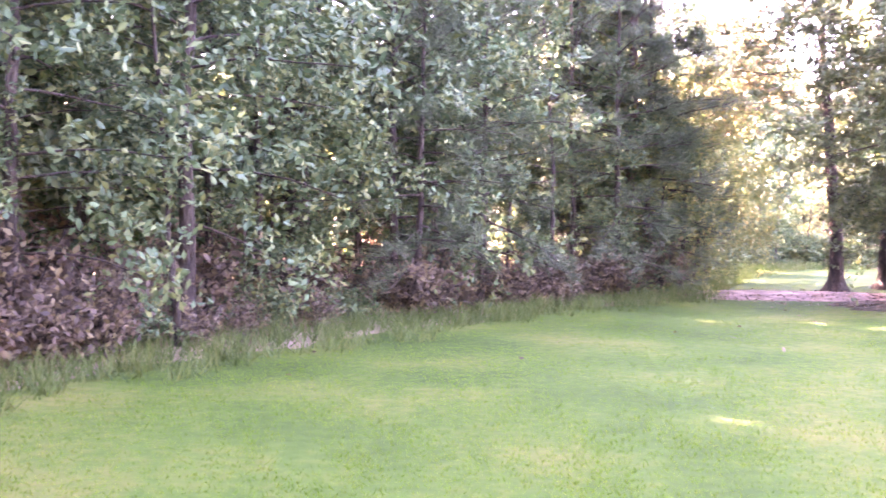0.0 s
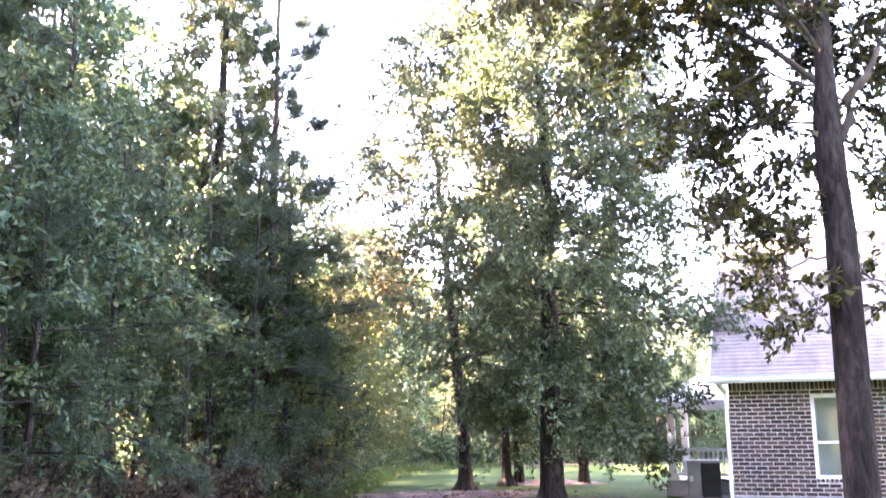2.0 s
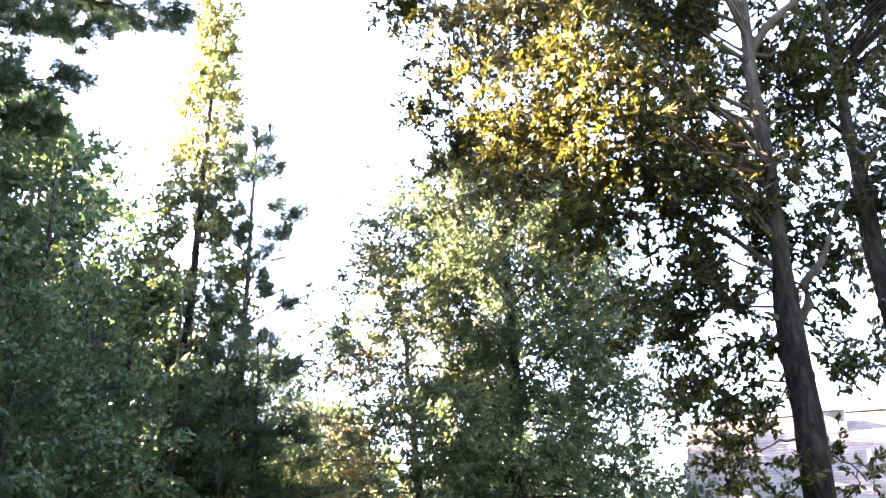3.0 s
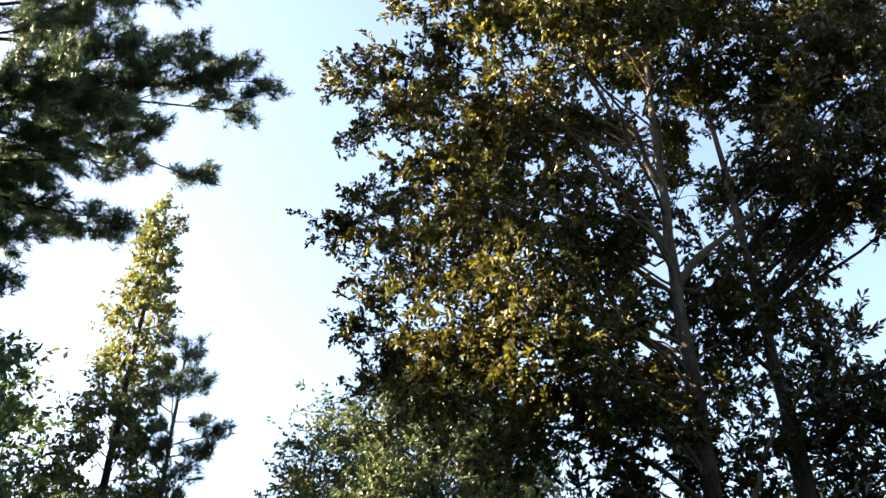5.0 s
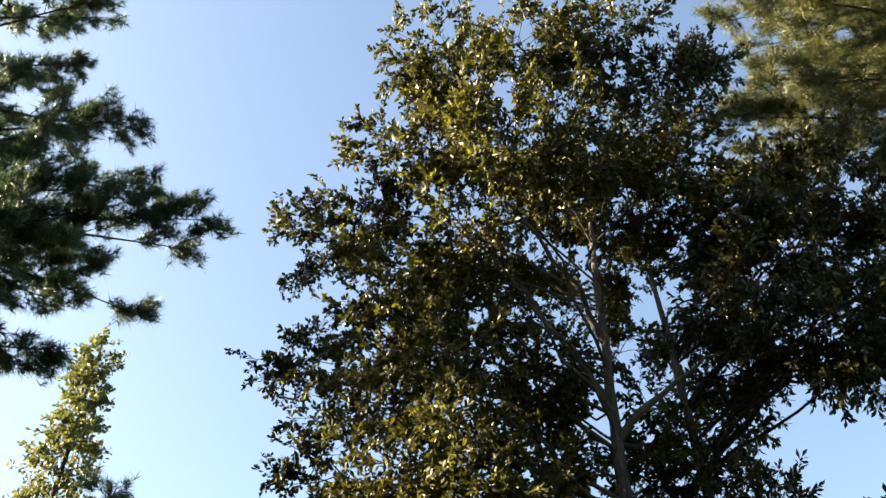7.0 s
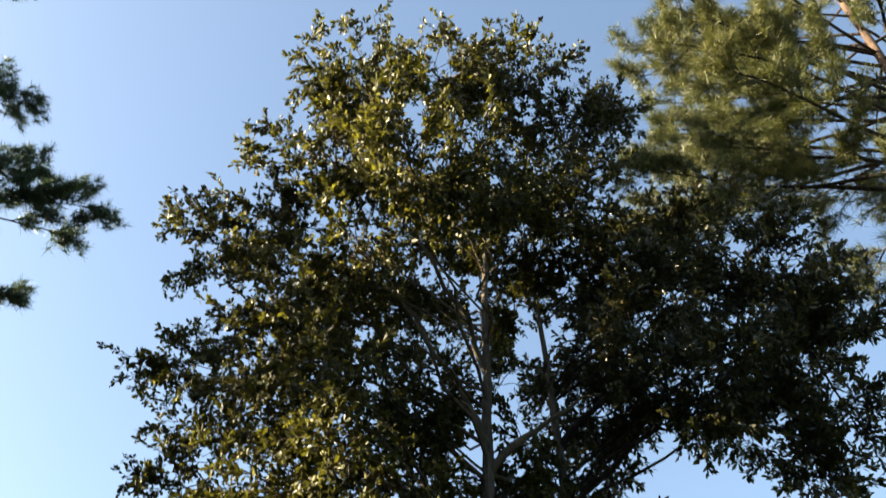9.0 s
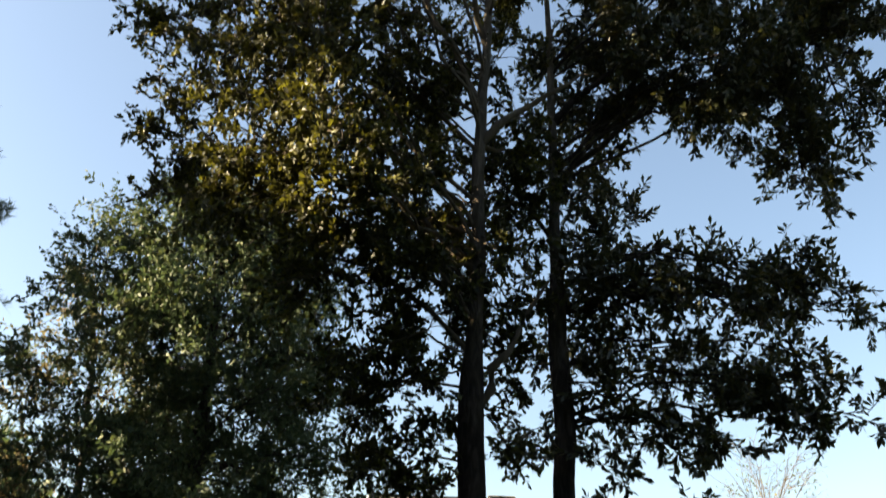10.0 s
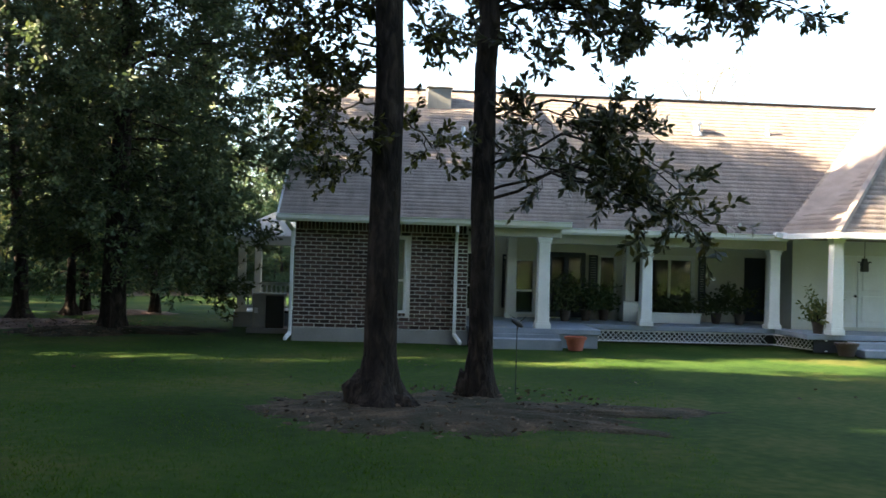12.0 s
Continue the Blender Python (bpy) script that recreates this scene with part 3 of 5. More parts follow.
def oak_stem(rng, seed, height, radius, lean, flare, fork):
    """A furrowed trunk that swells at its foot and thins past its fork."""
    n = 26
    zs = np.linspace(0, height, n)
    path = np.stack([lean[0] * (zs / height) ** 1.5 + np.cumsum(rng.normal(0, 0.022, n)), lean[1] * (zs / height) ** 1.5 + np.cumsum(rng.normal(0, 0.022, n)), zs], 1)
    path[:4, :2] *= 0.2
    rad = radius * np.interp(zs / height, [0, fork, fork + 0.04, 1], [1.0, 0.8, 0.55, 0.06])
    low = np.array([0, 0.06, 0.13, 0.22, 0.34, 0.5])
    swell = 1 + (flare - 1) * np.array([1.0, 0.86, 0.66, 0.42, 0.2, 0.06])
    v, f = tube(np.concatenate([np.stack([low * 0, low * 0, low], 1), path[1:]]), np.concatenate([radius * swell, rad[1:]]), 20)
    ang, root = np.arctan2(v[:, 1], v[:, 0]), np.clip(1 - v[:, 2] / 0.55, 0, 1)
    v[:, :2] *= (1 + root * (0.26 * np.sin(ang * 3 + seed) + 0.14 * np.sin(ang * 5 + 2 * seed + 6 * v[:, 2])))[:, None]
    return path, zs, rad, (v, f)


def lobed_oak(seed, height, radius, lobes, limbs, lean=(0, 0), flare=2.0, fork=0.4, leaf=(0.13, 0.05), twig=0.42, dense=1.0, hanging=(), low=17):
    """An oak whose crown is made of leafy boughs. lobes: (across, away, height, size) of each bough's leaf mass from the trunk's foot;
    hanging: those that hang from the bough above; limbs: bare limbs as (height, across, away, rise, thickness at the stem)."""
    rng = np.random.default_rng(seed)
    path, zs, rad, stem = oak_stem(rng, seed, height, radius, lean, flare, fork)
    sx, aw = np.array(SIDE), np.array(AWAY)
    wood, at, to = [], [], []

    def bough(start, end, sag, r0, r1=0.008, steps=8, sides=6):
        k = np.linspace(0, 1, steps)[:, None]
        p = start + (end - start) * k + np.array([0, 0, 1.0]) * sag * 4 * k * (1 - k)
        p[1:-1] += rng.normal(0, 0.035, (steps - 2, 3)) * np.linalg.norm(end - start) ** 0.7
        wood.append(tube(p, np.linspace(r0, r1, steps), sides))
        return p

    for z0, s, d, rise, r in limbs:
        a = along(path, np.array([z0 / height]))[0]
        bough(a, a + sx * s + aw * d + np.array([0, 0, rise]), 0.12 * math.hypot(s, d), r, 0.012)
    for s, d, z, size in lobes:
        c = sx * s + aw * d + np.array([0, 0, z])
        out = math.hypot(s, d)
        z0 = min(max(z - 0.2 - 0.5 * out, 3.3 if z > 4 else z + 0.25), height * 0.94)
        if 4 < z < 7:
            z0 = z + 0.35 - 0.12 * out
        a = along(path, np.array([z0 / height]))[0]
        if (s, d, z, size) in hanging:
            a = c - sx * 0.3 + np.array([0, 0, 1.3])
        r0 = min(0.4 * float(np.interp(z0, zs, rad)), 0.012 + (0.004 if z < 7 else 0.006) * out)
        lp = bough(a, c, 0.1 * out if z > 4 else 0.16 * out, r0)
        m = max(4, int((17 if z < 4 else low if z < 7.5 else 21) * size * dense))
        v = unit(rng.normal(size=(m, 3))) * rng.uniform(0.45, 1.1, (m, 1)) ** 0.6 * size * np.array([1.12, 1.12, 0.95]) * (1.0 if z > 4 else 1.25)
        for e in c + v:
            p0 = along(lp, np.array([rng.uniform(0.62, 1.0)]))[0]
            sp = bough(p0, e, rng.normal(0.02, 0.05), max(0.007, r0 * 0.35), 0.004, 5, 4)
            q = max(4, int(14.5 * size))
            w = along(sp, rng.uniform(0.3, 1.0, q))
            tip = unit(e - c) * 0.75 + rng.normal(0, 0.6, (q, 3)) + np.array([0, 0, 0.18])
            at.append(w), to.append(w + unit(tip) * twig * rng.uniform(0.45, 1.25, (q, 1)))
    at, to = np.concatenate(at), np.concatenate(to)
    n = len(at)
    side = unit(np.cross(to - at, rng.normal(size=(n, 3)))) * 0.005
    wood.append((np.stack([at - side, at + side, to], 1).reshape(-1, 3), np.arange(3 * n).reshape(-1, 3)))
    leaves = 23
    k = np.concatenate([np.linspace(0.12, 0.9, leaves - 5), np.full(5, 0.97)])[None, :, None] + rng.normal(0, 0.03, (n, leaves, 1))
    p = (at[:, None] + (to - at)[:, None] * k).reshape(-1, 3)
    d = (unit(to - at)[:, None] * 0.75 + rng.normal(0, 0.55, (n, leaves, 3)) + np.array([0, 0, -0.12])).reshape(-1, 3)
    kept = rng.uniform(0, 1, len(p)) < 0.93
    return stem, joined(wood), leaf_cloud(p[kept], d[kept], leaf[0], leaf[1], rng, 0.64)


ONE_TOP = [(-1.7, -2.6, 13.3, 0.96), (-0.5, -1.8, 14.5, 1.0), (0.8, -1.6, 14.5, 0.92), (1.8, -0.6, 14.2, 1.05), (-2.3, -2.0, 12.5, 1.0), (-0.8, -3.0, 10.9, 0.92), (0.2, -2.2, 11.4, 0.9), (-0.5, 0.8, 13.5, 0.85), (1.2, 0.8, 13.1, 1.0)]
ONE_SIDE = [(-4.3, 0.0, 12.6, 0.85), (-2.5, -1.5, 10.1, 0.85), (-1.5, -2.6, 9.9, 0.7), (-4.6, 0.4, 10.4, 0.72), (-3.1, -1.0, 9.0, 0.75), (-1.9, -2.4, 8.2, 0.68), (-1.6, 1.0, 11.7, 0.7), (-4.1, 0.0, 8.2, 0.58), (-2.7, -1.5, 7.3, 0.68), (-1.7, -2.2, 7.1, 0.64), (-1.1, -0.4, 8.8, 0.6)]
ONE_LOW = [(-4.1, 0.3, 7.4, 0.58), (-2.6, -1.0, 6.7, 0.7), (-1.6, -1.6, 6.2, 0.7), (-0.9, 0.0, 7.1, 0.6), (-1.8, -1.0, 5.7, 0.52), (-1.1, 0.0, 5.9, 0.6), (-0.6, 0.5, 5.6, 0.6), (-1.3, -0.5, 5.0, 0.55), (-0.9, 0.0, 4.7, 0.5), (-1.6, 0.3, 4.6, 0.45), (-0.5, 0.3, 4.2, 0.4), (0.4, 0.6, 6.1, 0.5), (0.5, 1.0, 7.9, 0.5), (-0.9, -1.0, 7.3, 0.58)]
ONE_INNER = [(-1.4, 0.6, 10.3, 0.6), (-0.8, 1.0, 11.6, 0.65), (0.1, 1.5, 13.1, 0.8), (0.6, -0.3, 12.5, 0.8), (-1.2, -1.0, 12.6, 0.78), (0.9, 1.4, 12.1, 0.72), (-0.6, 0.9, 10.1, 0.45), (0.0, 2.0, 12.0, 0.6), (-1.7, 0.3, 9.0, 0.6), (-0.7, 1.0, 9.1, 0.5), (1.8, -0.6, 12.7, 0.8), (-3.1, -1.0, 12.2, 0.68), (-3.1, -0.4, 10.2, 0.64), (-1.9, -1.0, 10.3, 0.66), (-4.0, 0.2, 9.1, 0.55), (-2.6, -0.8, 8.3, 0.55)]
ONE_CORE = [(0.1, 1.2, 8.5, 0.42), (-0.4, 1.0, 7.0, 0.5), (0.5, 1.2, 7.2, 0.46), (0.0, 1.0, 5.6, 0.4), (-0.4, -0.6, 6.0, 0.39), (-1.2, -0.6, 6.3, 0.49), (-2.4, -0.2, 6.5, 0.5), (0.5, 0.8, 5.3, 0.39), (0.4, 0.5, 4.3, 0.34), (-1.2, 0.3, 4.1, 0.36)]
ONE_HEART = [(0.3, 0.5, 9.8, 0.41), (0.6, 0.6, 8.9, 0.35), (0.2, 0.4, 8.0, 0.41), (0.6, 0.8, 7.6, 0.37), (0.2, -0.3, 6.4, 0.36), (-0.9, 0.4, 7.7, 0.44), (-0.8, 0.2, 6.6, 0.48), (-1.5, 0.6, 8.5, 0.46), (-0.8, 0.8, 9.2, 0.4)]
ONE_HANGING = [(-0.7, -0.3, 3.0, 0.42), (-0.5, 0.6, 3.6, 0.38), (-1.1, 0.3, 3.6, 0.36), (0.5, 0.5, 2.9, 0.26), (-0.5, 0.4, 2.6, 0.32)]
TWO_TOP = [(1.7, 0.0, 12.9, 0.9), (3.0, 0.0, 13.0, 0.95), (3.8, -0.5, 11.9, 0.84), (4.3, -0.5, 10.5, 0.78), (3.2, 0.5, 11.7, 1.0), (1.5, -0.6, 10.8, 0.84), (0.8, 0.6, 10.8, 0.65), (1.8, -0.6, 9.4, 0.78), (3.2, 0.3, 9.6, 0.9), (4.6, -0.3, 11.0, 0.6), (0.2, 0.8, 9.8, 0.42), (0.9, 0.6, 9.3, 0.45)]
TWO_INNER = [(0.8, 0.3, 12.2, 0.75), (1.3, 0.9, 11.6, 0.65), (0.2, 0.2, 10.4, 0.5), (1.9, -1.0, 11.3, 0.68), (3.9, 0.2, 10.4, 0.7), (2.6, -1.0, 9.5, 0.6), (-0.1, 0.0, 8.5, 0.4), (1.2, 0.4, 9.9, 0.55)]
TWO_HANGING = [(3.4, 0.0, 7.9, 0.45), (3.4, 0.0, 8.5, 0.5), (3.9, -0.3, 8.9, 0.6)]
TWO_CORE = [(0.5, 0.3, 8.9, 0.41), (0.4, 0.3, 8.1, 0.43), (0.7, 0.3, 7.4, 0.46), (0.2, -0.3, 6.4, 0.39), (0.9, 0.2, 6.4, 0.4), (0.9, 0.2, 9.6, 0.46), (2.0, 0.2, 6.7, 0.37), (2.8, 0.2, 6.8, 0.37), (3.4, 0.0, 6.6, 0.36), (3.9, -0.0, 6.3, 0.32), (1.6, 0.3, 6.4, 0.37), (2.4, -0.2, 6.1, 0.35)]
TWO_LOW = [(0.8, 0.0, 7.0, 0.5), (0.8, 0.4, 6.4, 0.55), (1.5, -0.4, 6.1, 0.52), (2.5, 0.0, 6.4, 0.54), (3.5, 0.5, 6.2, 0.58), (2.1, 0.4, 5.6, 0.55), (2.8, -0.4, 5.0, 0.5), (3.6, 0.0, 4.8, 0.5), (1.9, 0.0, 4.5, 0.4), (0.7, -0.4, 4.9, 0.44), (1.1, 0.3, 4.5, 0.36), (0.0, 0.8, 5.7, 0.42), (-0.3, 0.5, 4.6, 0.36)]
TWO_DROOPING = [(0.6, -0.4, 3.2, 0.36), (1.2, -0.3, 3.1, 0.36), (1.7, -0.5, 3.1, 0.34), (2.1, -0.7, 2.5, 0.28), (1.4, -0.7, 2.5, 0.36), (0.9, -0.5, 2.6, 0.33), (1.8, -0.9, 2.2, 0.28), (0.4, 0.3, 2.8, 0.3), (2.2, -1.0, 2.1, 0.2)]
TWO_FILL = [(0.4, 0.3, 5.4, 0.31), (0.5, 0.2, 4.7, 0.29), (0.5, -0.2, 4.0, 0.25), (1.4, -0.3, 5.2, 0.33), (1.6, 0.3, 4.8, 0.32), (2.0, 0.0, 4.5, 0.26), (2.1, 0.4, 5.6, 0.34), (2.7, 0.2, 4.9, 0.33), (3.1, -0.1, 5.4, 0.32), (3.3, 0.2, 4.6, 0.3), (0.3, 0.4, 6.2, 0.31)]
oak_a = lobed_oak(21, 14.8, 0.185, ONE_TOP + ONE_SIDE + ONE_INNER + ONE_CORE + ONE_HEART + ONE_LOW + ONE_HANGING,
                  ((4.4, 0.9, -0.1, 1.7, 0.07), (8.0, 1.6, 0.2, 1.3, 0.06), (8.6, -1.7, 0.1, 3.4, 0.06), (7.9, 0.7, 0.6, 0.3, 0.04), (9.6, -1.3, -1.2, 2.4, 0.05), (6.2, -1.6, -0.6, 0.9, 0.05)), (0.1, -0.1), 2.15, 0.32, (0.1, 0.046), 0.36, 1.0, low=19)
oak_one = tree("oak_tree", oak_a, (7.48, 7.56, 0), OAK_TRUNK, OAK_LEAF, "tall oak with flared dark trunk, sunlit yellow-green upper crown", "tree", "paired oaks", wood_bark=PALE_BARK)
oak_b = lobed_oak(33, 14.0, 0.15, TWO_TOP + TWO_INNER + TWO_HANGING + TWO_CORE + TWO_FILL + TWO_LOW + TWO_DROOPING,
                  ((6.1, 2.6, 0.0, 0.1, 0.05), (7.9, 2.2, -0.3, 1.6, 0.06), (9.0, 2.6, 0.0, 1.8, 0.06), (7.0, -0.8, -0.2, 1.0, 0.04)), (-0.1, 0.1), 1.7, 0.45, (0.135, 0.05), 0.42, 0.84, TWO_HANGING, 16)
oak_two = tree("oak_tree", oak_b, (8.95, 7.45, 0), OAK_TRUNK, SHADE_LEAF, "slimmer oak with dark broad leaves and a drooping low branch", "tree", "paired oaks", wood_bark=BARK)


def burl(seed, centre, size):
    """A knobbly swelling of bark at a trunk's foot."""
    bm = bmesh.new()
    bmesh.ops.create_icosphere(bm, subdivisions=4, radius=1)
    for v in bm.verts:
        k = 1 + 0.28 * noise.noise(v.co * 1.7 + Vector((seed, 0, 0))) + 0.16 * noise.noise(v.co * 4.5 + Vector((0, seed, 0)))
        v.co = Vector(centre) + Vector((v.co.x * size[0], v.co.y * size[1], v.co.z * size[2])) * k
    for f in bm.faces:
        f.smooth = True
    return bm


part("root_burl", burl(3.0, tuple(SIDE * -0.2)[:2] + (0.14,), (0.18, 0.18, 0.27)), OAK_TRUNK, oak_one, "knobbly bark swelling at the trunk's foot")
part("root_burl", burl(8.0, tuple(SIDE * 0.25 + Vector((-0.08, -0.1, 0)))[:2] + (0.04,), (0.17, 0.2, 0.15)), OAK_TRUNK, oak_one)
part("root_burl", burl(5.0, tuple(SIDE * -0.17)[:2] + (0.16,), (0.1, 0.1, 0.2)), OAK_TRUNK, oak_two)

round_crown = lambda z: np.interp(z, [1.2, 2.4, 4.5, 7, 10, 11.5, 12.6], [1.7, 2.4, 3.2, 3.4, 3.1, 2.4, 1.2])
oak_c = broadleaf(45, 11.9, 0.25, 1.7, 70, lambda z, az: float(round_crown(z) * (1.04 + np.interp(z, [2, 4.5, 7.5], [-0.22, -0.1, 0.16]) * math.cos(az - 2.65))), 8, 8, 18, (0.135, 0.058), 0.75, (-0.15, 1.0), 0.24, bare=0.08, flare=1.25, extra=tuple((1.7 + 0.21 * k, k * 2.4, 1.6 + 0.7 * math.cos(k * 2.4 + 0.5), 0.0, 0.38) for k in range(46)))
tree("oak_tree", oak_c, (9.62, 18.4, 0), BARK, DARK_LEAF, "dense round oak with foliage hanging almost to the lawn", "tree")

loose = broadleaf(51, 10.8, 0.165, 4.3, 34, lambda z, az: float(np.interp(z, [4, 5.5, 8, 10.8], [2.4, 2.9, 2.2, 0.8])), 6, 5, 13, (0.15, 0.07), 0.75, (0.0, 0.9), 0.1, (-1.0, 0.1), extra=((4.3, 3.0, 2.3, -0.05, 0.1), (4.6, 2.6, 2.6, 0.2, 0.1), (5.0, 3.3, 2.8, 0.2, 0.1)), bare=0.3, flare=1.9, wander=0.03)
tree("lawn_tree", loose, (9.25, 22.4, 0), BARK, LOOSE_LEAF, "slender dark-stemmed tree with a loose brownish-green crown", "tree")
small_c = broadleaf(52, 8.6, 0.12, 3.4, 30, lambda z, az: float(np.interp(z, [3, 6, 9], [1.2, 2.0, 0.9])), 6, 6, 14, (0.13, 0.06), 0.7)
tree("young_tree", small_c, (11.2, 24.2, 0), BARK, DARK_LEAF, "thin green-leaved young tree behind the round oak", "tree")

for place, seed, text in (((12.0, 25.1, 0), 61, "short stout tree with brownish foliage low over the grass"), ((13.4, 23.8, 0), 62, "short stout tree with low brown-green foliage")):
    far_tree = broadleaf(seed, 5.6, 0.13, 0.95, 30, lambda z, az: float(np.interp(z, [0.8, 2.5, 4.0, 5.6], [1.5, 1.9, 1.6, 0.6])), 6, 5, 18, (0.15, 0.07), 0.7, (-0.1, 0.9), 0.3, flare=1.3)
    tree("shrubby_tree", far_tree, place, BARK, WOOD_LEAF, text, "tree", "far shrubby trees")

big_pine = pine(71, 23.5, 0.24, 8.2, 66, lambda z, az: float(np.interp(z, [8, 11, 14.5, 15.6, 16.4, 18, 19, 22, 23.5], [2.4, 2.9, 3.8, 3.6, 2.2, 2.2, 3.6, 2.6, 0.9])), 44, 20, (0.22, 0.016), (0.3, 0.0), (-0.1, 0.6), 0.02, clump=0.55,
                extra=((14.6, -0.3, 6.1, 0.12, 0.0), (14.0, 0.0, 5.2, 0.1, 0.05), (14.3, -0.15, 5.9, 0.14, 0.0), (12.2, -0.2, 3.9, 0.0, 0.08), (13.2, -0.6, 4.3, 0.1, 0.05), (11.0, -0.4, 3.0, 0.0, 0.08), (13.6, -0.1, 3.8, 0.0, 0.05), (12.7, 0.2, 3.6, 0.0, 0.06), (15.6, -0.2, 4.8, 0.14, 0.0), (16.4, -0.45, 4.2, 0.2, 0.0), (12.9, -0.9, 3.6, 0.05, 0.05), (15.0, 0.1, 4.4, 0.1, 0.02), (17.6, -0.2, 3.6, 0.2, 0.0)))
tree("pine_tree", big_pine, (-2.6, 15.4, 0), BARK, NEEDLE, "tall pine with long needle clumps at the wood's edge", "pine tree")
gold_pine = pine(83, 25.0, 0.26, 10.5, 50, lambda z, az: float(np.interp(z, [10, 13, 15, 18, 25], [1.2, 2.2, 4.5, 4.8, 1.3])), 24, 22, (0.28, 0.013), (0, 0.3), (-0.15, 0.55), 0.06, clump=0.55,
                 extra=((15.5, 2.4, 5.2, 0.1, 0.0), (14.8, 2.6, 5.0, 0.05, 0.08), (17.5, 2.2, 5.0, 0.25, 0.0), (19.0, 2.45, 4.4, 0.3, 0.0)) + tuple((14.4 + 0.42 * k, 2.35 + 0.55 * math.sin(k * 1.9), 6.2 - 0.9 * (k % 3) * 0.5, 0.08 + 0.03 * k, 0.1) for k in range(14)))
tree("pine_tree", gold_pine, (15.1, 2.1, 0), PINE_BARK, OLIVE_NEEDLE, "tall pine with sun-gilded needles and crooked bare limbs", "pine tree", wood_bark=BARK)
cone_reach = lambda z, az: float(np.interp(z, [2, 5.4, 9.8, 12.5, 14.9, 18.2], [2.0, 1.8, 1.2, 0.75, 0.55, 0.36]))
cone = broadleaf(91, 18.2, 0.16, 2.5, 84, cone_reach, 7, 6, 17, (0.15, 0.085), 0.55, (0.2, 1.2), 0.1)
tree("sweetgum_tree", cone, (2.95, 22.1, 0), BARK, TIP_LEAF, "narrow cone-shaped tree with yellow-green sunlit tip", "tree")
side_pine = pine(95, 13.4, 0.13, 3.0, 52, lambda z, az: float(np.interp(z, [3, 7.5, 10.8, 13.6], [1.9, 1.8, 1.2, 0.5])), 26, 16, (0.24, 0.018))
tree("pine_tree", side_pine, (4.05, 21.4, 0), PINE_BARK, NEEDLE, "dark pine standing close beside the cone-shaped tree", "pine tree")
gap_tree = broadleaf(96, 8.8, 0.13, 1.4, 46, lambda z, az: float(np.interp(z, [1, 4, 7, 8.8], [2.2, 2.8, 2.0, 0.8])), 7, 6, 14, (0.19, 0.095), 0.8, bare=0.3)
tree("edge_tree", gap_tree, (9.6, 32.9, 0), BARK, WOOD_LEAF, "loose-crowned tree standing at the far end of the wood", "tree")


# ---------------------------------------------------------------- the wood
def wood_kind(seed, height, lo, width, coarse=1.0, limbs=30, leaves=7):
    return broadleaf(seed, height, 0.02 + height * 0.009, lo, limbs, lambda z, az: float(width * np.interp(z / height, [0.1, 0.35, 0.6, 0.85, 1.0], [0.75, 1.0, 0.95, 0.6, 0.25])), 7, 6, leaves, (0.18 * coarse, 0.088 * coarse), 0.7, (-0.05, 1.0), 0.18, twig_wood=False, fine_wood=False, flare=1.4)


KINDS = [(tree("wood_tree", wood_kind(101, 9.5, 1.5, 2.3, 0.8, 34, 11), (-100, 0, 0), BARK, WOOD_LEAF, "bushy broadleaf tree at the edge of the wood", "tree", "wood trees"), "edge"),
         (tree("wood_tree", wood_kind(102, 8.4, 1.3, 2.4, 0.8, 34, 11), (-100, 0, 0), BARK, WOOD_LEAF, "bushy broadleaf tree at the edge of the wood", "tree", "wood trees"), "edge"),
         (tree("wood_tree", wood_kind(103, 11.0, 2.0, 2.4, 1.0, 32, 8), (-100, 0, 0), BARK, DARK_LEAF, "dark broadleaf tree inside the wood", "tree", "wood trees"), "edge"),
         (tree("wood_tree", wood_kind(104, 7.0, 1.0, 2.1, 0.85, 30, 9), (-100, 0, 0), BARK, PALE_LEAF, "lighter green young tree of the wood", "tree", "wood trees"), "edge"),
         (tree("wood_pine", pine(105, 13.5, 0.13, 5.5, 36, lambda z, az: float(np.interp(z, [5, 8, 11, 13.5], [1.6, 2.0, 1.6, 0.5])), 20, 7, (0.25, 0.032)), (-100, 0, 0), BARK, NEEDLE, "slender pine standing among the wood's trees", "pine tree", "wood pines"), "pine"),
         (tree("wood_tree", wood_kind(106, 15.0, 2.6, 3.2, 1.8, 40, 11), (-100, 0, 0), BARK, WOOD_LEAF, "tall broadleaf tree of the wood, mostly unseen and set to block light", "tree", "wood trees"), "tall")]
used = set()


SHAFTS = [(6.6, 14.7, 1.7), (1.0, 8.1, 0.5), (9.0, 13.5, 0.8)]
NEAR_SHAFT = [(0.4, 8.55, 0.5)]


def in_shaft(x, y, height, spread, shafts=SHAFTS):
    """True where a tree of that height and spread would stand in a shaft of sun that reaches the lawn."""
    for px, py, wide in shafts:
        far = (x - px) * TO_SUN.x + (y - py) * TO_SUN.y
        far /= math.cos(sh)
        off = abs((x - px) * TO_SUN.y - (y - py) * TO_SUN.x) / math.cos(sh)
        if far > 0 and off < wide * spread and 0.1 * height < far * math.tan(sh) < 1.0 * height:
            return True
    return False


HEIGHTS = (9.5, 8.4, 11.0, 7.0, 13.5, 15.0)


def plant(k, x, y, size, turn):
    m = pose(x, y, ground_height(x, y) - 0.02, 0, 0, turn) @ Matrix.Scale(size, 4)
    if k in used:
        copy_thing(KINDS[k][0], m)
    else:
        KINDS[k][0].matrix_basis = m
        used.add(k)


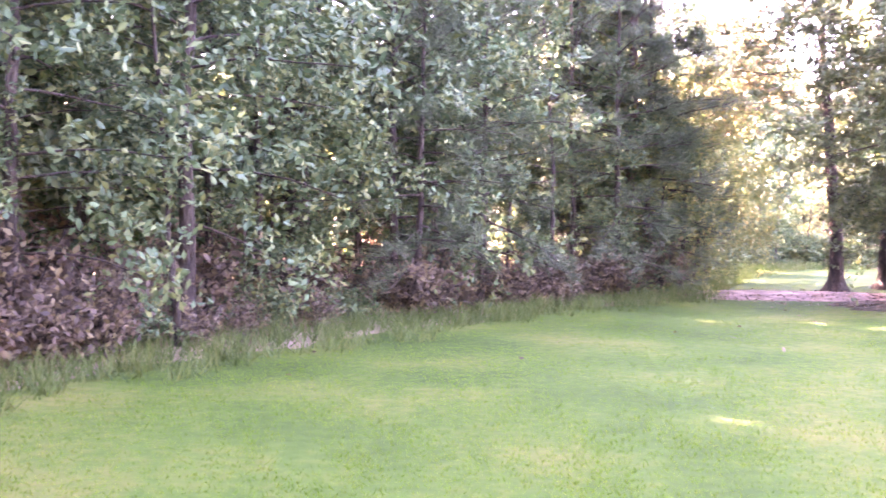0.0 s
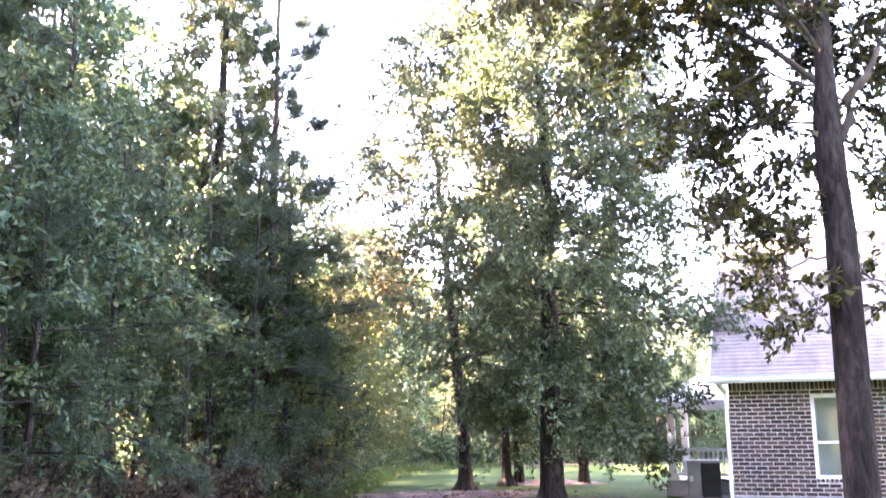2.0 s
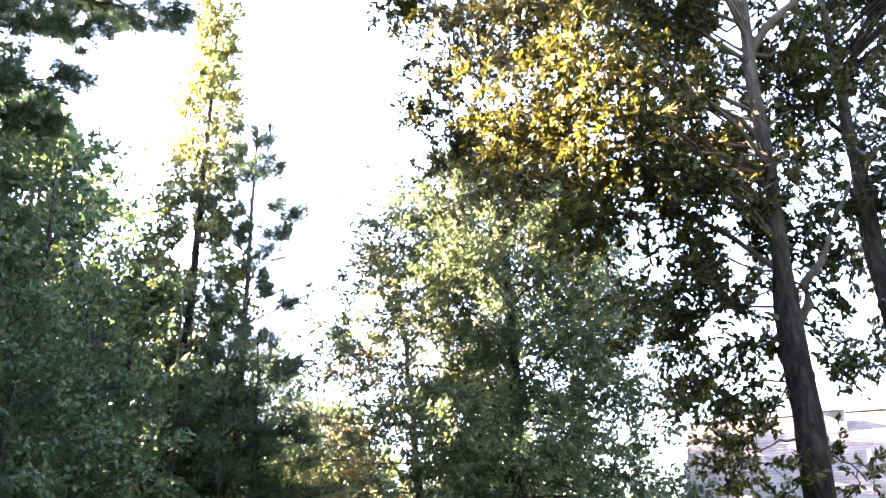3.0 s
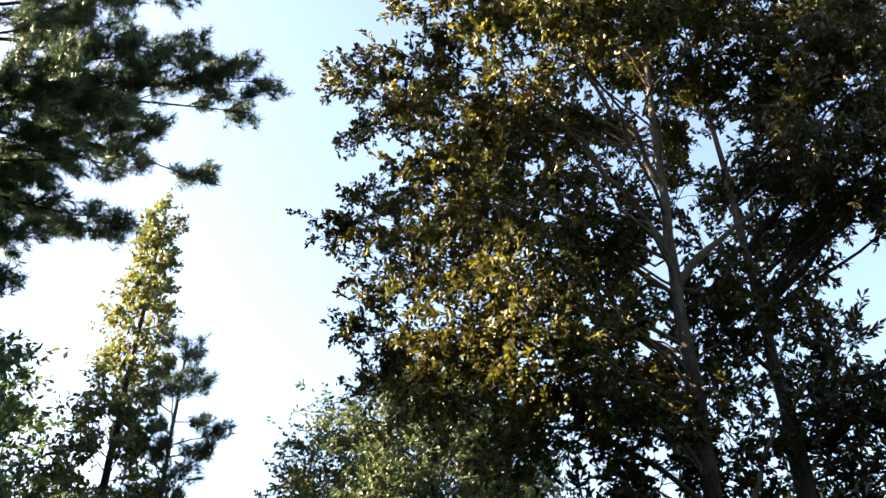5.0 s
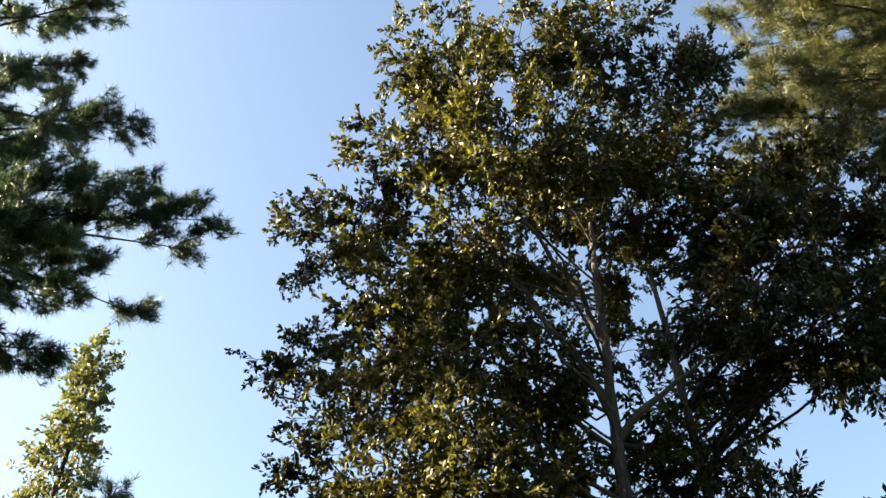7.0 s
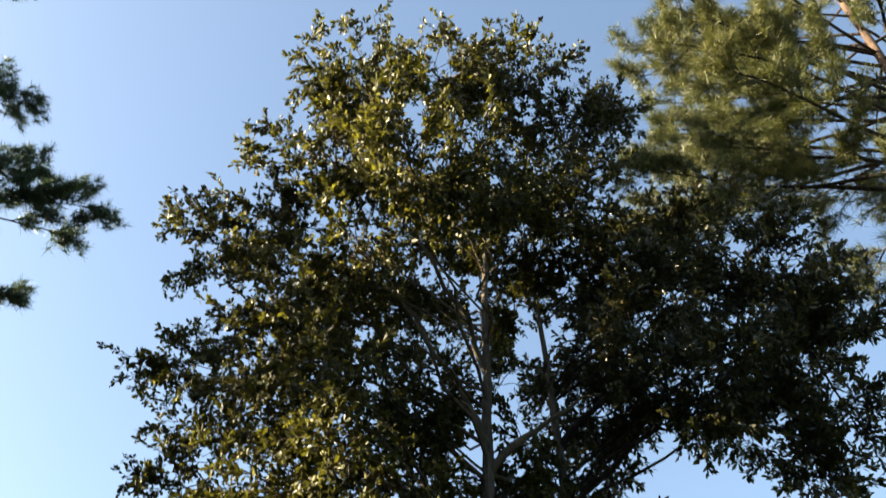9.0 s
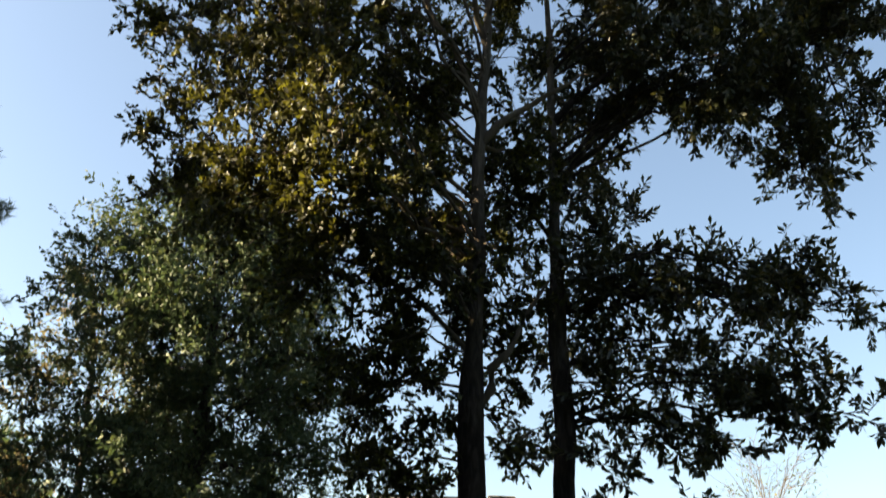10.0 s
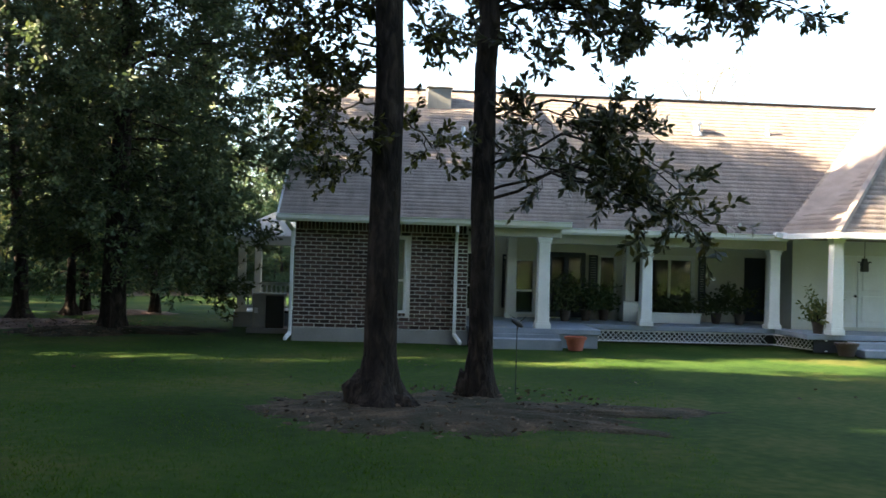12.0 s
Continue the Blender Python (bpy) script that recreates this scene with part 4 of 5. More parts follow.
wr = random.Random(7)
# rows along the edge: (from, to, spacing, depth, kinds, size)
# Rows that start low or lie deep are unseen, added to block the sun.
for s0, s1, gap, depth, kinds, lo, hi in ((17.5, 52, 2.1, 1.7, (0, 1, 2, 3), 0.8, 1.05), (18, 37, 2.3, 4.2, (0, 2, 1, 2), 1.0, 1.22), (37, 54, 3.1, 4.2, (0, 2, 1, 2), 0.9, 1.1), (18, 46, 1.7, 1.2, (3, 1, 0), 0.42, 0.6), (1, 19, 2.4, 4.2, (2, 0, 2), 0.95, 1.15), (19, 36, 2.8, 9.3, (2, 2, 0), 1.0, 1.2), (17, 34, 3.2, 7.5, (5, 2, 5), 0.85, 1.0), (34, 56, 4.4, 7.5, (4, 0, 4), 0.9, 1.1), (12, 34, 3.0, 11.0, (5,), 0.95, 1.1), (12, 34, 3.6, 15.0, (5,), 1.05, 1.2),
                                          (34, 58, 4.6, 12.0, (5, 4, 5), 0.8, 0.95), (0, 13, 2.6, 2.4, (5,), 0.7, 0.9), (13, 18, 2.4, 2.6, (0, 2), 0.9, 1.1), (-2, 19, 3.0, 6.5, (5,), 0.95, 1.15), (-2, 24, 4.0, 12.0, (5,), 1.0, 1.25),
                                          (55, 72, 2.6, 1.5, (0, 1, 3, 1), 0.75, 0.95), (54, 72, 3.2, 5.0, (3, 0, 4), 0.9, 1.1), (72, 96, 5.0, 3.0, (5,), 0.4, 0.5), (44, 80, 2.8, 11.0, (2, 0), 1.0, 1.15), (47, 74, 2.4, 3.2, (0, 1, 3), 0.8, 1.0), (46, 76, 2.6, 7.0, (3, 1), 0.9, 1.1)):
    s = s0
    while s < s1:
        x, y = edge_at(s, depth + wr.uniform(-0.7, 0.7))
        if math.hypot(x - 3.5, y - 21.8) > 1.2 and math.hypot(x + 2.6, y - 15.4) > 1.0:
            k = wr.choice(kinds)
            if s > 33 and k == 5:
                k = 0
            size = wr.uniform(lo, hi) * (0.72 if s > 44 else 1.0)
            if not in_shaft(x, y, HEIGHTS[k] * size, 1.7 if k == 5 else 1.0):
                turn = wr.uniform(0, 360)
                if not in_shaft(x, y, HEIGHTS[k] * size, 1.0, NEAR_SHAFT):
                    if s < 34 and depth == 1.2:
                        x, y, size = x - 0.5, y + 0.4, size * 1.35
                    plant(k, x, y, size, turn)
        s += gap * wr.uniform(0.8, 1.2)


# light green growth where the wood's edge ends
for k, x, y, size in ((3, 5.3, 21.5, 0.8), (3, 6.2, 23.6, 0.85), (1, 4.7, 20.8, 0.55), (3, 7.0, 25.6, 0.9), (1, 2.6, 19.4, 0.5)):
    plant(k, x, y, size, wr.uniform(0, 360))

young_pine = pine(97, 7.2, 0.07, 0.9, 46, lambda z, az: float(np.interp(z, [0.5, 2.5, 5, 7.2], [1.5, 1.9, 1.3, 0.35])), 18, 12, (0.24, 0.011), rise=(-0.1, 0.7), droop=0.12)
pines = tree("young_pine", young_pine, (3.5, 19.5, 0), BARK, NEEDLE, "soft young pine with drooping boughs at the wood's edge", "pine tree", "young pines")
for x, y, size, turn in ((0.5, 16.7, 0.9, 80), (4.4, 21.0, 1.1, 200), (-0.6, 15.2, 0.85, 140)):
    copy_thing(pines, pose(x, y, 0, 0, 0, turn) @ Matrix.Scale(size, 4))


# unseen trees added behind the camera to cut the skylight on house and lawn
for k in range(22):
    a = radians(104 + 156 * k / 21 + wr.uniform(-2, 2))
    r = 13.5 + 4.5 * (k % 2) + wr.uniform(-1, 1)
    plant(5, r * math.sin(a), r * math.cos(a), wr.uniform(0.85, 1.1), wr.uniform(0, 360))


def bush(seed, width, height, leaf, n):
    """A shrub: stems from one foot and leaves in ragged clumps."""
    rng = np.random.default_rng(seed)
    wood, at, to = [], [], []
    for k in range(n):
        az, ln = rng.uniform(0, 2 * np.pi), height * rng.uniform(0.6, 1.1)
        lp = limb_path(rng, np.zeros(3), az, ln, rng.uniform(0.7, 1.4), 0.25, 5)
        lp[:, :2] *= width
        wood.append(tube(lp, np.linspace(0.014, 0.005, 5), 3))
        m = 9
        q = along(lp, rng.uniform(0.15, 1, m))
        at.append(q), to.append(q + unit(rng.normal(size=(m, 3)) + [0, 0, 0.2]) * rng.uniform(0.2, 0.55, (m, 1)))
    at, to = np.concatenate(at), np.concatenate(to)
    s = rng.uniform(0.1, 1, (len(at), leaf[2], 1))
    p = (at[:, None] + (to - at)[:, None] * s).reshape(-1, 3)
    d = rng.normal(size=p.shape) + [0, 0, 0.1]
    keep = p[:, 2] > 0.03
    return joined(wood), leaf_cloud(p[keep], d[keep], leaf[0], leaf[1], rng)


def shrub(seed, width, height, leaf, n, mat, label, group):
    ob = tagged(new("shrub"), label, "shrub", group)
    w, l = bush(seed, width, height, leaf, n)
    part("branchwork", tri_mesh("branchwork", *w, True), BARK, ob)
    part("foliage", tri_mesh("foliage", *l), mat, ob)
    ob.location = (-100, 5, 0)
    return ob


SHRUBS = [shrub(201, 0.9, 1.35, (0.11, 0.052, 10), 20, BROWN_LEAF, "dry brown undergrowth shrub at the foot of the wood", "undergrowth"),
          shrub(202, 1.0, 1.3, (0.12, 0.06, 9), 18, WOOD_LEAF, "green undergrowth shrub at the foot of the wood", "undergrowth"),
          shrub(203, 0.8, 1.6, (0.1, 0.05, 10), 20, BROWN_LEAF, "tall dry brown undergrowth shrub", "undergrowth"),
          shrub(204, 0.9, 1.6, (0.16, 0.085, 7), 18, PALE_LEAF, "light green undergrowth shrub", "undergrowth"),
          shrub(205, 0.8, 2.5, (0.125, 0.06, 12), 20, WOOD_LEAF, "tall dim green shrub inside the wood", "undergrowth"),
          shrub(206, 0.7, 2.0, (0.12, 0.055, 7), 16, BROWN_LEAF, "tall bare-stemmed shrub with a few brown leaves", "undergrowth")]
shrub_used = set()
for s0, s1, gap, depth, kinds in ((17.5, 53, 0.85, 0.75, (0, 0, 2, 0, 2, 5, 1)), (17.5, 53, 0.9, 1.6, (5, 2, 2, 0)), (17, 54, 1.4, 3.0, (5, 5, 4, 2)), (17, 54, 2.0, 5.5, (4, 5, 4)), (17, 54, 2.8, 8.5, (4, 4, 5)), (12, 36, 1.7, 10.5, (4,)), (14, 36, 1.7, 7.0, (4,)), (44, 78, 1.5, 2.6, (4,)), (44, 78, 1.8, 5.2, (4,)), (52, 92, 1.3, 0.5, (1, 4, 1, 4))):
    s = s0
    while s < s1:
        k = wr.choice(kinds)
        if s > 37 and k != 1:
            k = 4
        x, y = edge_at(s, depth + wr.uniform(-0.3, 0.3))
        m = pose(x, y, ground_height(x, y), 0, 0, wr.uniform(0, 360)) @ Matrix.Scale(wr.choice((0.55, 0.8, 1.0, 1.25)) * wr.uniform(0.9, 1.15) * (1.75 if depth > 6 else 1.35 if depth > 5 else 1.0), 4)
        if k in shrub_used:
            copy_thing(SHRUBS[k], m)
        else:
            SHRUBS[k].matrix_basis = m
            shrub_used.add(k)
        s += gap * wr.uniform(0.7, 1.3)


sapling_grown = broadleaf(211, 5.2, 0.035, 2.0, 12, lambda z, az: 0.9, 4, 4, 8, (0.13, 0.065), 0.5, flare=1.2, twig_wood=False)
sapling = tree("sapling", sapling_grown, (-100, 10, 0), BARK, WOOD_LEAF, "thin bare-stemmed sapling before the undergrowth", "sapling", "saplings")
for k in range(30):
    x, y = edge_at(18 + k * 1.1 + wr.uniform(-0.5, 0.5), wr.uniform(0.7, 2.4))
    m = pose(x, y, ground_height(x, y) - 0.02, wr.uniform(-4, 4), wr.uniform(-4, 4), wr.uniform(0, 360)) @ Matrix.Scale(wr.uniform(0.7, 1.2), 4)
    if k:
        copy_thing(sapling, m)
    else:
        sapling.matrix_basis = m


# A stem that gleams in the sun; its pale bark colour imitates that light.
sunlit_stem = broadleaf(213, 9.0, 0.058, 6.0, 10, lambda z, az: 1.1, 4, 4, 9, (0.14, 0.07), 0.5, flare=1.3)
tree("sapling", sunlit_stem, (2.55, 19.9, 0), PALE_BARK, WOOD_LEAF, "slim young tree at the wood's edge, bark painted pale as sunlit", "sapling")
bare = broadleaf(311, 8.0, 0.16, 4.2, 30, lambda z, az: 2.6, 6, 4, 1, (0.12, 0.05), 0.6, (0.5, 1.2), 0.0)
tree("bare_tree", bare, (30.1, 16.7, 0), PALE_BARK, PALE_LEAF, "nearly leafless tree standing behind the house", "tree")


def far_wood():
    """The farther wood all round, as clumps of leaves."""
    rng = np.random.default_rng(31)
    n = 36000
    a = rng.uniform(0, 2 * np.pi, n)
    r = rng.uniform(58, 80, n)
    top = 10.0 + 2.4 * np.sin(a * 23) * np.sin(a * 7 + 1) + np.sin(a * 57)
    z = top * rng.uniform(0, 1, n) ** 1.4
    m = 18000
    a2, r2 = rng.uniform(radians(-75), radians(32), m), rng.uniform(45, 58, m)
    z2 = (10.5 + 1.8 * np.sin(a2 * 19) * np.sin(a2 * 8 + 1) + np.sin(a2 * 47)) * rng.uniform(0, 1, m) ** 1.2
    a, r, z, n = np.concatenate([a, a2]), np.concatenate([r, r2]), np.concatenate([z, z2]), n + m
    p = np.stack([r * np.sin(a), r * np.cos(a), z], 1)
    return tri_mesh("far_wood", *leaf_cloud(p, rng.normal(size=(n, 3)), 0.9, 0.55, rng))


tagged(part("far_wood", far_wood(), DARK_LEAF), "distant green wood beyond the garden", "forest", kind="stuff")


# ---------------------------------------------------------------- the house
HOUSE = pose(11.86, 15.23, 0, 0, 0, -41)


def on_house(x, y, z=0.0, turn=0.0):
    """A pose by the house's own axes: x along its front, y inwards."""
    return HOUSE @ pose(x, y, z, 0, 0, turn)


house = tagged(new("house"), "single-storey brick and siding house with steep shingle roof", "house")
house.matrix_basis = HOUSE


def wall_with_holes(x0, x1, y0, y1, z0, z1, holes):
    """A wall in pieces round its openings (x0, x1, z0, z1)."""
    bm = bmesh.new()
    xs = x0
    for a, b, lo, hi in sorted(holes):
        if a > xs:
            box(bm, (xs, y0, z0), (a, y1, z1))
        if lo > z0:
            box(bm, (a, y0, z0), (b, y1, lo))
        if hi < z1:
            box(bm, (a, y0, hi), (b, y1, z1))
        xs = b
    if xs < x1:
        box(bm, (xs, y0, z0), (x1, y1, z1))
    return bm


part("slab", boxes(((-0.03, -0.03, -0.2), (3.5, 5.0, 0.275)), bevel=0.015), CONCRETE, house, "grey concrete foundation slab")
brick_wall = part("brick_wall", wall_with_holes(0, 3.47, 0.012, 0.14, 0.275, 2.42, [(1.48, 2.23, 0.6, 2.13)]), MORTAR, house, "brick wall with pale mortar joints")
part("side_wall", boxes(((0, 0.14, 0.275), (0.14, 9.5, 2.42)), ((0, 9.4, 0.275), (3.47, 9.54, 2.42)), ((3.33, 0.14, 0.275), (3.47, 3.8, 2.42))), MORTAR, house)
part("gable_wall", (lambda bm: (bm.faces.new([bm.verts.new(p) for p in ((0.05, 0.0, 2.42), (0.05, 11.0, 2.42), (0.05, 5.5, 5.95))]), bmesh.ops.solidify(bm, geom=bm.faces[:], thickness=0.1), bm)[2])(bmesh.new()), SIDING, house)


def window(parent, x0, x1, z0, z1, y, upper, rail=True, frame_w=0.05):
    w = part("window", boxes(((x0, y - 0.02, z0), (x0 + frame_w, y + 0.06, z1)), ((x1 - frame_w, y - 0.02, z0), (x1, y + 0.06, z1)),
                             ((x0 + frame_w, y - 0.02, z1 - frame_w), (x1 - frame_w, y + 0.06, z1)), ((x0 + frame_w, y - 0.02, z0), (x1 - frame_w, y + 0.06, z0 + frame_w)), bevel=0.004), WHITE, parent, "white-framed sash window")
    zm = z0 + (z1 - z0) * 0.43
    if rail:
        part("meeting_rail", boxes(((x0 + frame_w, y - 0.01, zm - 0.025), (x1 - frame_w, y + 0.05, zm + 0.025)), bevel=0.004), WHITE, w)
    for a, b in ((z0 + frame_w, zm - 0.025), (zm + 0.025, z1 - frame_w)) if rail else ((z0 + frame_w, z1 - frame_w),):
        p = part("pane", boxes(((x0 + frame_w, y + 0.018, a), (x1 - frame_w, y + 0.024, b))), GLASS, w)
        p.visible_shadow = False
    # A real blind in the brick wing; elsewhere a near-black sheet for room darkness.
    part("blind_or_dark_sheet", boxes(((x0 + frame_w, y + 0.07, z0 + frame_w if upper is BLIND else z0), (x1 - frame_w, y + 0.08, z1 - 0.01))), upper, w)
    return w


window(house, 1.48, 2.23, 0.6, 2.13, 0.05, BLIND)

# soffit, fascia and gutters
part("soffit", boxes(((-0.3, -0.4, 2.42), (5.45, 1.25, 2.45)), ((5.45, 1.2, 2.42), (10.9, 3.9, 2.45))), SHADED_EAVE, house)
part("frieze_beam", boxes(((3.5, -0.28, 2.2), (5.3, -0.06, 2.42)), ((5.2, -0.06, 2.2), (5.36, 1.5, 2.42)), ((5.36, 1.5, 2.14), (10.75, 1.72, 2.42)), bevel=0.008), SHADED_EAVE, house, "cream beam over the porch columns")


def gutter(x0, x1, y, z):
    """An ogee gutter: a front lip and a trough."""
    bm = bmesh.new()
    prof = [(0, 0.05), (0.0, -0.07), (-0.06, -0.08), (-0.1, -0.03), (-0.105, 0.035), (-0.125, 0.05), (-0.125, 0.062), (-0.1, 0.062), (-0.09, 0.03), (-0.02, -0.05)]
    rows = [[bm.verts.new((x, y + a, z + b)) for a, b in prof] for x in (x0, x1)]
    n = len(prof)
    for k in range(n):
        bm.faces.new((rows[0][k], rows[0][(k + 1) % n], rows[1][(k + 1) % n], rows[1][k]))
    bm.faces.new(rows[0]), bm.faces.new(rows[1][::-1])
    return bm


part("gutter", gutter(-0.32, 5.48, -0.38, 2.45), WHITE, house, "white gutter along the brick wing")
part("gutter", gutter(5.48, 10.62, 1.22, 2.41), WHITE, house, "white gutter over the porch")
# The fascia gets the darker paint for the gutter's shade on it.
part("fascia", boxes(((-0.31, -0.378, 2.37), (5.47, -0.35, 2.5)), ((5.45, -0.35, 2.4), (5.48, 1.25, 2.55)), ((5.48, 1.222, 2.33), (10.6, 1.25, 2.46))), SHADED_EAVE, house)


def downspout(pts, w=0.075):
    bm = bmesh.new()
    for a, b in zip(pts, pts[1:]):
        a, b = Vector(a), Vector(b)
        m = Matrix.Translation((a + b) / 2) @ (b - a).to_track_quat("Z", "X").to_matrix().to_4x4() @ Matrix.Diagonal((w, w * 0.85, (b - a).length + w * 0.5, 1))
        bmesh.ops.create_cube(bm, size=1, matrix=m)
    bmesh.ops.bevel(bm, geom=bm.edges[:], offset=0.008, segments=1, affect="EDGES")
    return bm


part("downspout", downspout([(3.2, -0.42, 2.4), (3.2, -0.4, 2.28), (3.22, -0.06, 2.1), (3.22, -0.06, 0.2), (3.32, -0.35, 0.06)]), WHITE, house, "white square downspout with kicked-out foot")
part("downspout", downspout([(-0.16, -0.3, 2.36), (-0.05, -0.06, 2.2), (-0.05, -0.06, 0.16), (-0.12, -0.3, 0.06)]), WHITE, house, "white square downspout at the brick corner")


# ---- roofs, laid in lapped courses
def roof_face(name, a, b, c, d, courses, label):
    """A sloping face with eave a-b and top d-c; each shingle course is a strip that laps the one below."""
    a, b, c, d = (Vector(p) for p in (a, b, c, d))
    nrm = (b - a).cross(d - a).normalized()
    bm = bmesh.new()
    low, up = [bm.verts.new(p - nrm * 0.1) for p in (a, b, c, d)], [bm.verts.new(p) for p in (a, b, c, d)]
    bm.faces.new(up), bm.faces.new(low[::-1])
    for k in range(4):
        bm.faces.new((low[k], low[(k + 1) % 4], up[(k + 1) % 4], up[k]))
    face = part(name, bm, SHINGLE, house, label)
    r = random.Random(len(name) + courses)
    for k in range(courses):
        s0, s1 = k / courses, min(1.0, (k + 1.12) / courses)
        p, q = a.lerp(d, s0), b.lerp(c, s0)
        p2, q2 = a.lerp(d, s1), b.lerp(c, s1)
        n = max(1, int((q - p).length / 0.31))
        cut = [0.0] + [min(1, max(0, (i + r.uniform(-0.25, 0.25)) / n)) for i in range(1, n)] + [1.0]
        v, f = [], []
        for i in range(n):
            t = 0.013 + r.choice((0, 0, 0.003, 0.005))
            e0, e1 = cut[i], cut[i + 1]
            pts = (p.lerp(q, e0) + nrm * 0.002, p.lerp(q, e1) + nrm * 0.002, p.lerp(q, e0) + nrm * t, p.lerp(q, e1) + nrm * t, p2.lerp(q2, e1) + nrm * 0.008, p2.lerp(q2, e0) + nrm * 0.008)
            o = len(v)
            v += [tuple(x) for x in pts]
            f += [(o, o + 1, o + 3), (o, o + 3, o + 2), (o + 2, o + 3, o + 4), (o + 2, o + 4, o + 5)]
        part("shingle_course", tri_mesh("shingle_course", v, f), SHINGLE, face)
    return face


RIDGE_Y, RIDGE_Z = 5.5, 6.14
roof_face("wing_roof", (-0.3, -0.4, 2.5), (5.47, -0.4, 2.5), (5.47, RIDGE_Y, RIDGE_Z), (-0.3, RIDGE_Y, RIDGE_Z), 44, "grey-brown shingle roof over the brick wing")
roof_face("main_roof", (5.47, 1.22, 2.46), (16.5, 1.22, 2.46), (16.5, RIDGE_Y, RIDGE_Z), (5.47, RIDGE_Y, RIDGE_Z), 36, "brown shingle roof over the porch, evening-lit")
roof_face("rear_roof", (16.5, 11.6, 2.4), (-0.3, 11.6, 2.4), (-0.3, RIDGE_Y, RIDGE_Z), (16.5, RIDGE_Y, RIDGE_Z), 8, "rear shingle slope")
APEX = (15.3, 4.0, 6.3)
roof_face("bay_roof_side", (10.42, 1.32, 2.46), (10.98, -0.42, 2.46), APEX, (15.1, 5.6, 6.3), 34, "grey shingle bay roof crossed by branch shadows")
roof_face("bay_roof_front", (10.98, -0.42, 2.46), (19.5, -0.42, 2.46), (15.5, 4.0, 6.3), APEX, 34, "grey shingle bay roof")
part("cheek_wall", (lambda bm: (bm.faces.new([bm.verts.new(p) for p in ((5.4, -0.3, 2.44), (5.4, RIDGE_Y, 2.44), (5.4, RIDGE_Y, RIDGE_Z - 0.1))]), bmesh.ops.solidify(bm, geom=bm.faces[:], thickness=0.05), bm)[2])(bmesh.new()), SIDING, house)
part("ridge_cap", boxes(((-0.3, RIDGE_Y - 0.09, RIDGE_Z - 0.02), (16.5, RIDGE_Y + 0.09, RIDGE_Z + 0.045)), bevel=0.03), DARK, house, "dark ridge cap")
part("hip_cap", downspout([(10.98, -0.42, 2.5), APEX], 0.14), SHINGLE, house)
part("rake_board", downspout([(-0.3, -0.4, 2.43), (-0.3, RIDGE_Y, RIDGE_Z - 0.07)], 0.12), WHITE, house)
part("bay_gutter", downspout([(10.42, 1.3, 2.43), (10.98, -0.44, 2.43), (16.4, -0.44, 2.43)], 0.12), WHITE, house, "white gutter round the bay roof")
part("gutter_end", boxes(((10.3, 1.02, 2.4), (10.56, 1.2, 2.52)), bevel=0.01), WHITE, house)
part("bay_soffit", (lambda bm: (bm.faces.new([bm.verts.new(p) for p in ((10.4, 1.35, 2.42), (10.98, -0.4, 2.42), (16.4, -0.4, 2.42), (16.4, 4.0, 2.42), (10.4, 4.0, 2.42))]), bm)[1])(bmesh.new()), SHADED_EAVE, house)


def roof_z(y):
    return 2.46 + (y - 1.22) * (RIDGE_Z - 2.46) / (RIDGE_Y - 1.22)


def vent(x, y, h, r, cap, z):
    v = part("roof_vent", lathe([(r * 1.9, z - 0.06), (r * 1.7, z + 0.02), (r, z + 0.05), (r, z + h)], 14), WHITE, house, "white roof vent pipe")
    v.location = (x, y, 0)
    if cap:
        c = part("vent_cap", lathe([(r * 1.7, z + h - 0.01), (r * 1.8, z + h + 0.05), (r * 0.6, z + h + 0.09)], 14), WHITE, v)
    return v


vent(9.6, 4.3, 0.24, 0.07, True, roof_z(4.3))
vent(11.45, 4.35, 0.24, 0.04, False, roof_z(4.35))
vent(3.55, 3.0, 0.26, 0.045, False, 2.5 + 3.4 * (RIDGE_Z - 2.5) / 5.9)
chimney = part("chimney", boxes(((2.75, 4.45, 5.1), (3.35, 5.0, 6.02)), bevel=0.01), GREY_METAL, house, "low pale metal flue box by the ridge")
part("chimney_cap", boxes(((2.71, 4.4, 6.02), (3.39, 5.05, 6.06)), bevel=0.01), GREY_METAL, chimney)

# ---- porch
deck = part("porch_deck", boxes(((3.5, -0.32, 0.27), (6.15, 1.66, 0.38)), ((3.5, 1.66, 0.27), (11.0, 3.9, 0.38)), ((10.55, 0.0, 0.27), (16.4, 1.66, 0.38)), ((6.15, 1.56, 0.27), (10.55, 1.66, 0.38)), bevel=0.008), DECK, house, "blue-grey painted porch deck")
part("deck_wall", boxes(((3.52, -0.28, 0.0), (6.1, 1.6, 0.27))), DECK, house)
steps = part("steps", boxes(((3.95, -0.72, -0.02), (5.3, -0.32, 0.19)), ((3.95, -0.36, 0.185), (5.3, -0.3, 0.27)), bevel=0.01), DECK, house, "blue-grey painted front steps")
part("steps", boxes(((11.4, -0.75, -0.02), (14.2, -0.38, 0.13)), ((11.4, -0.4, 0.1), (14.2, -0.02, 0.26)), bevel=0.01), DECK, house, "blue-grey side steps")


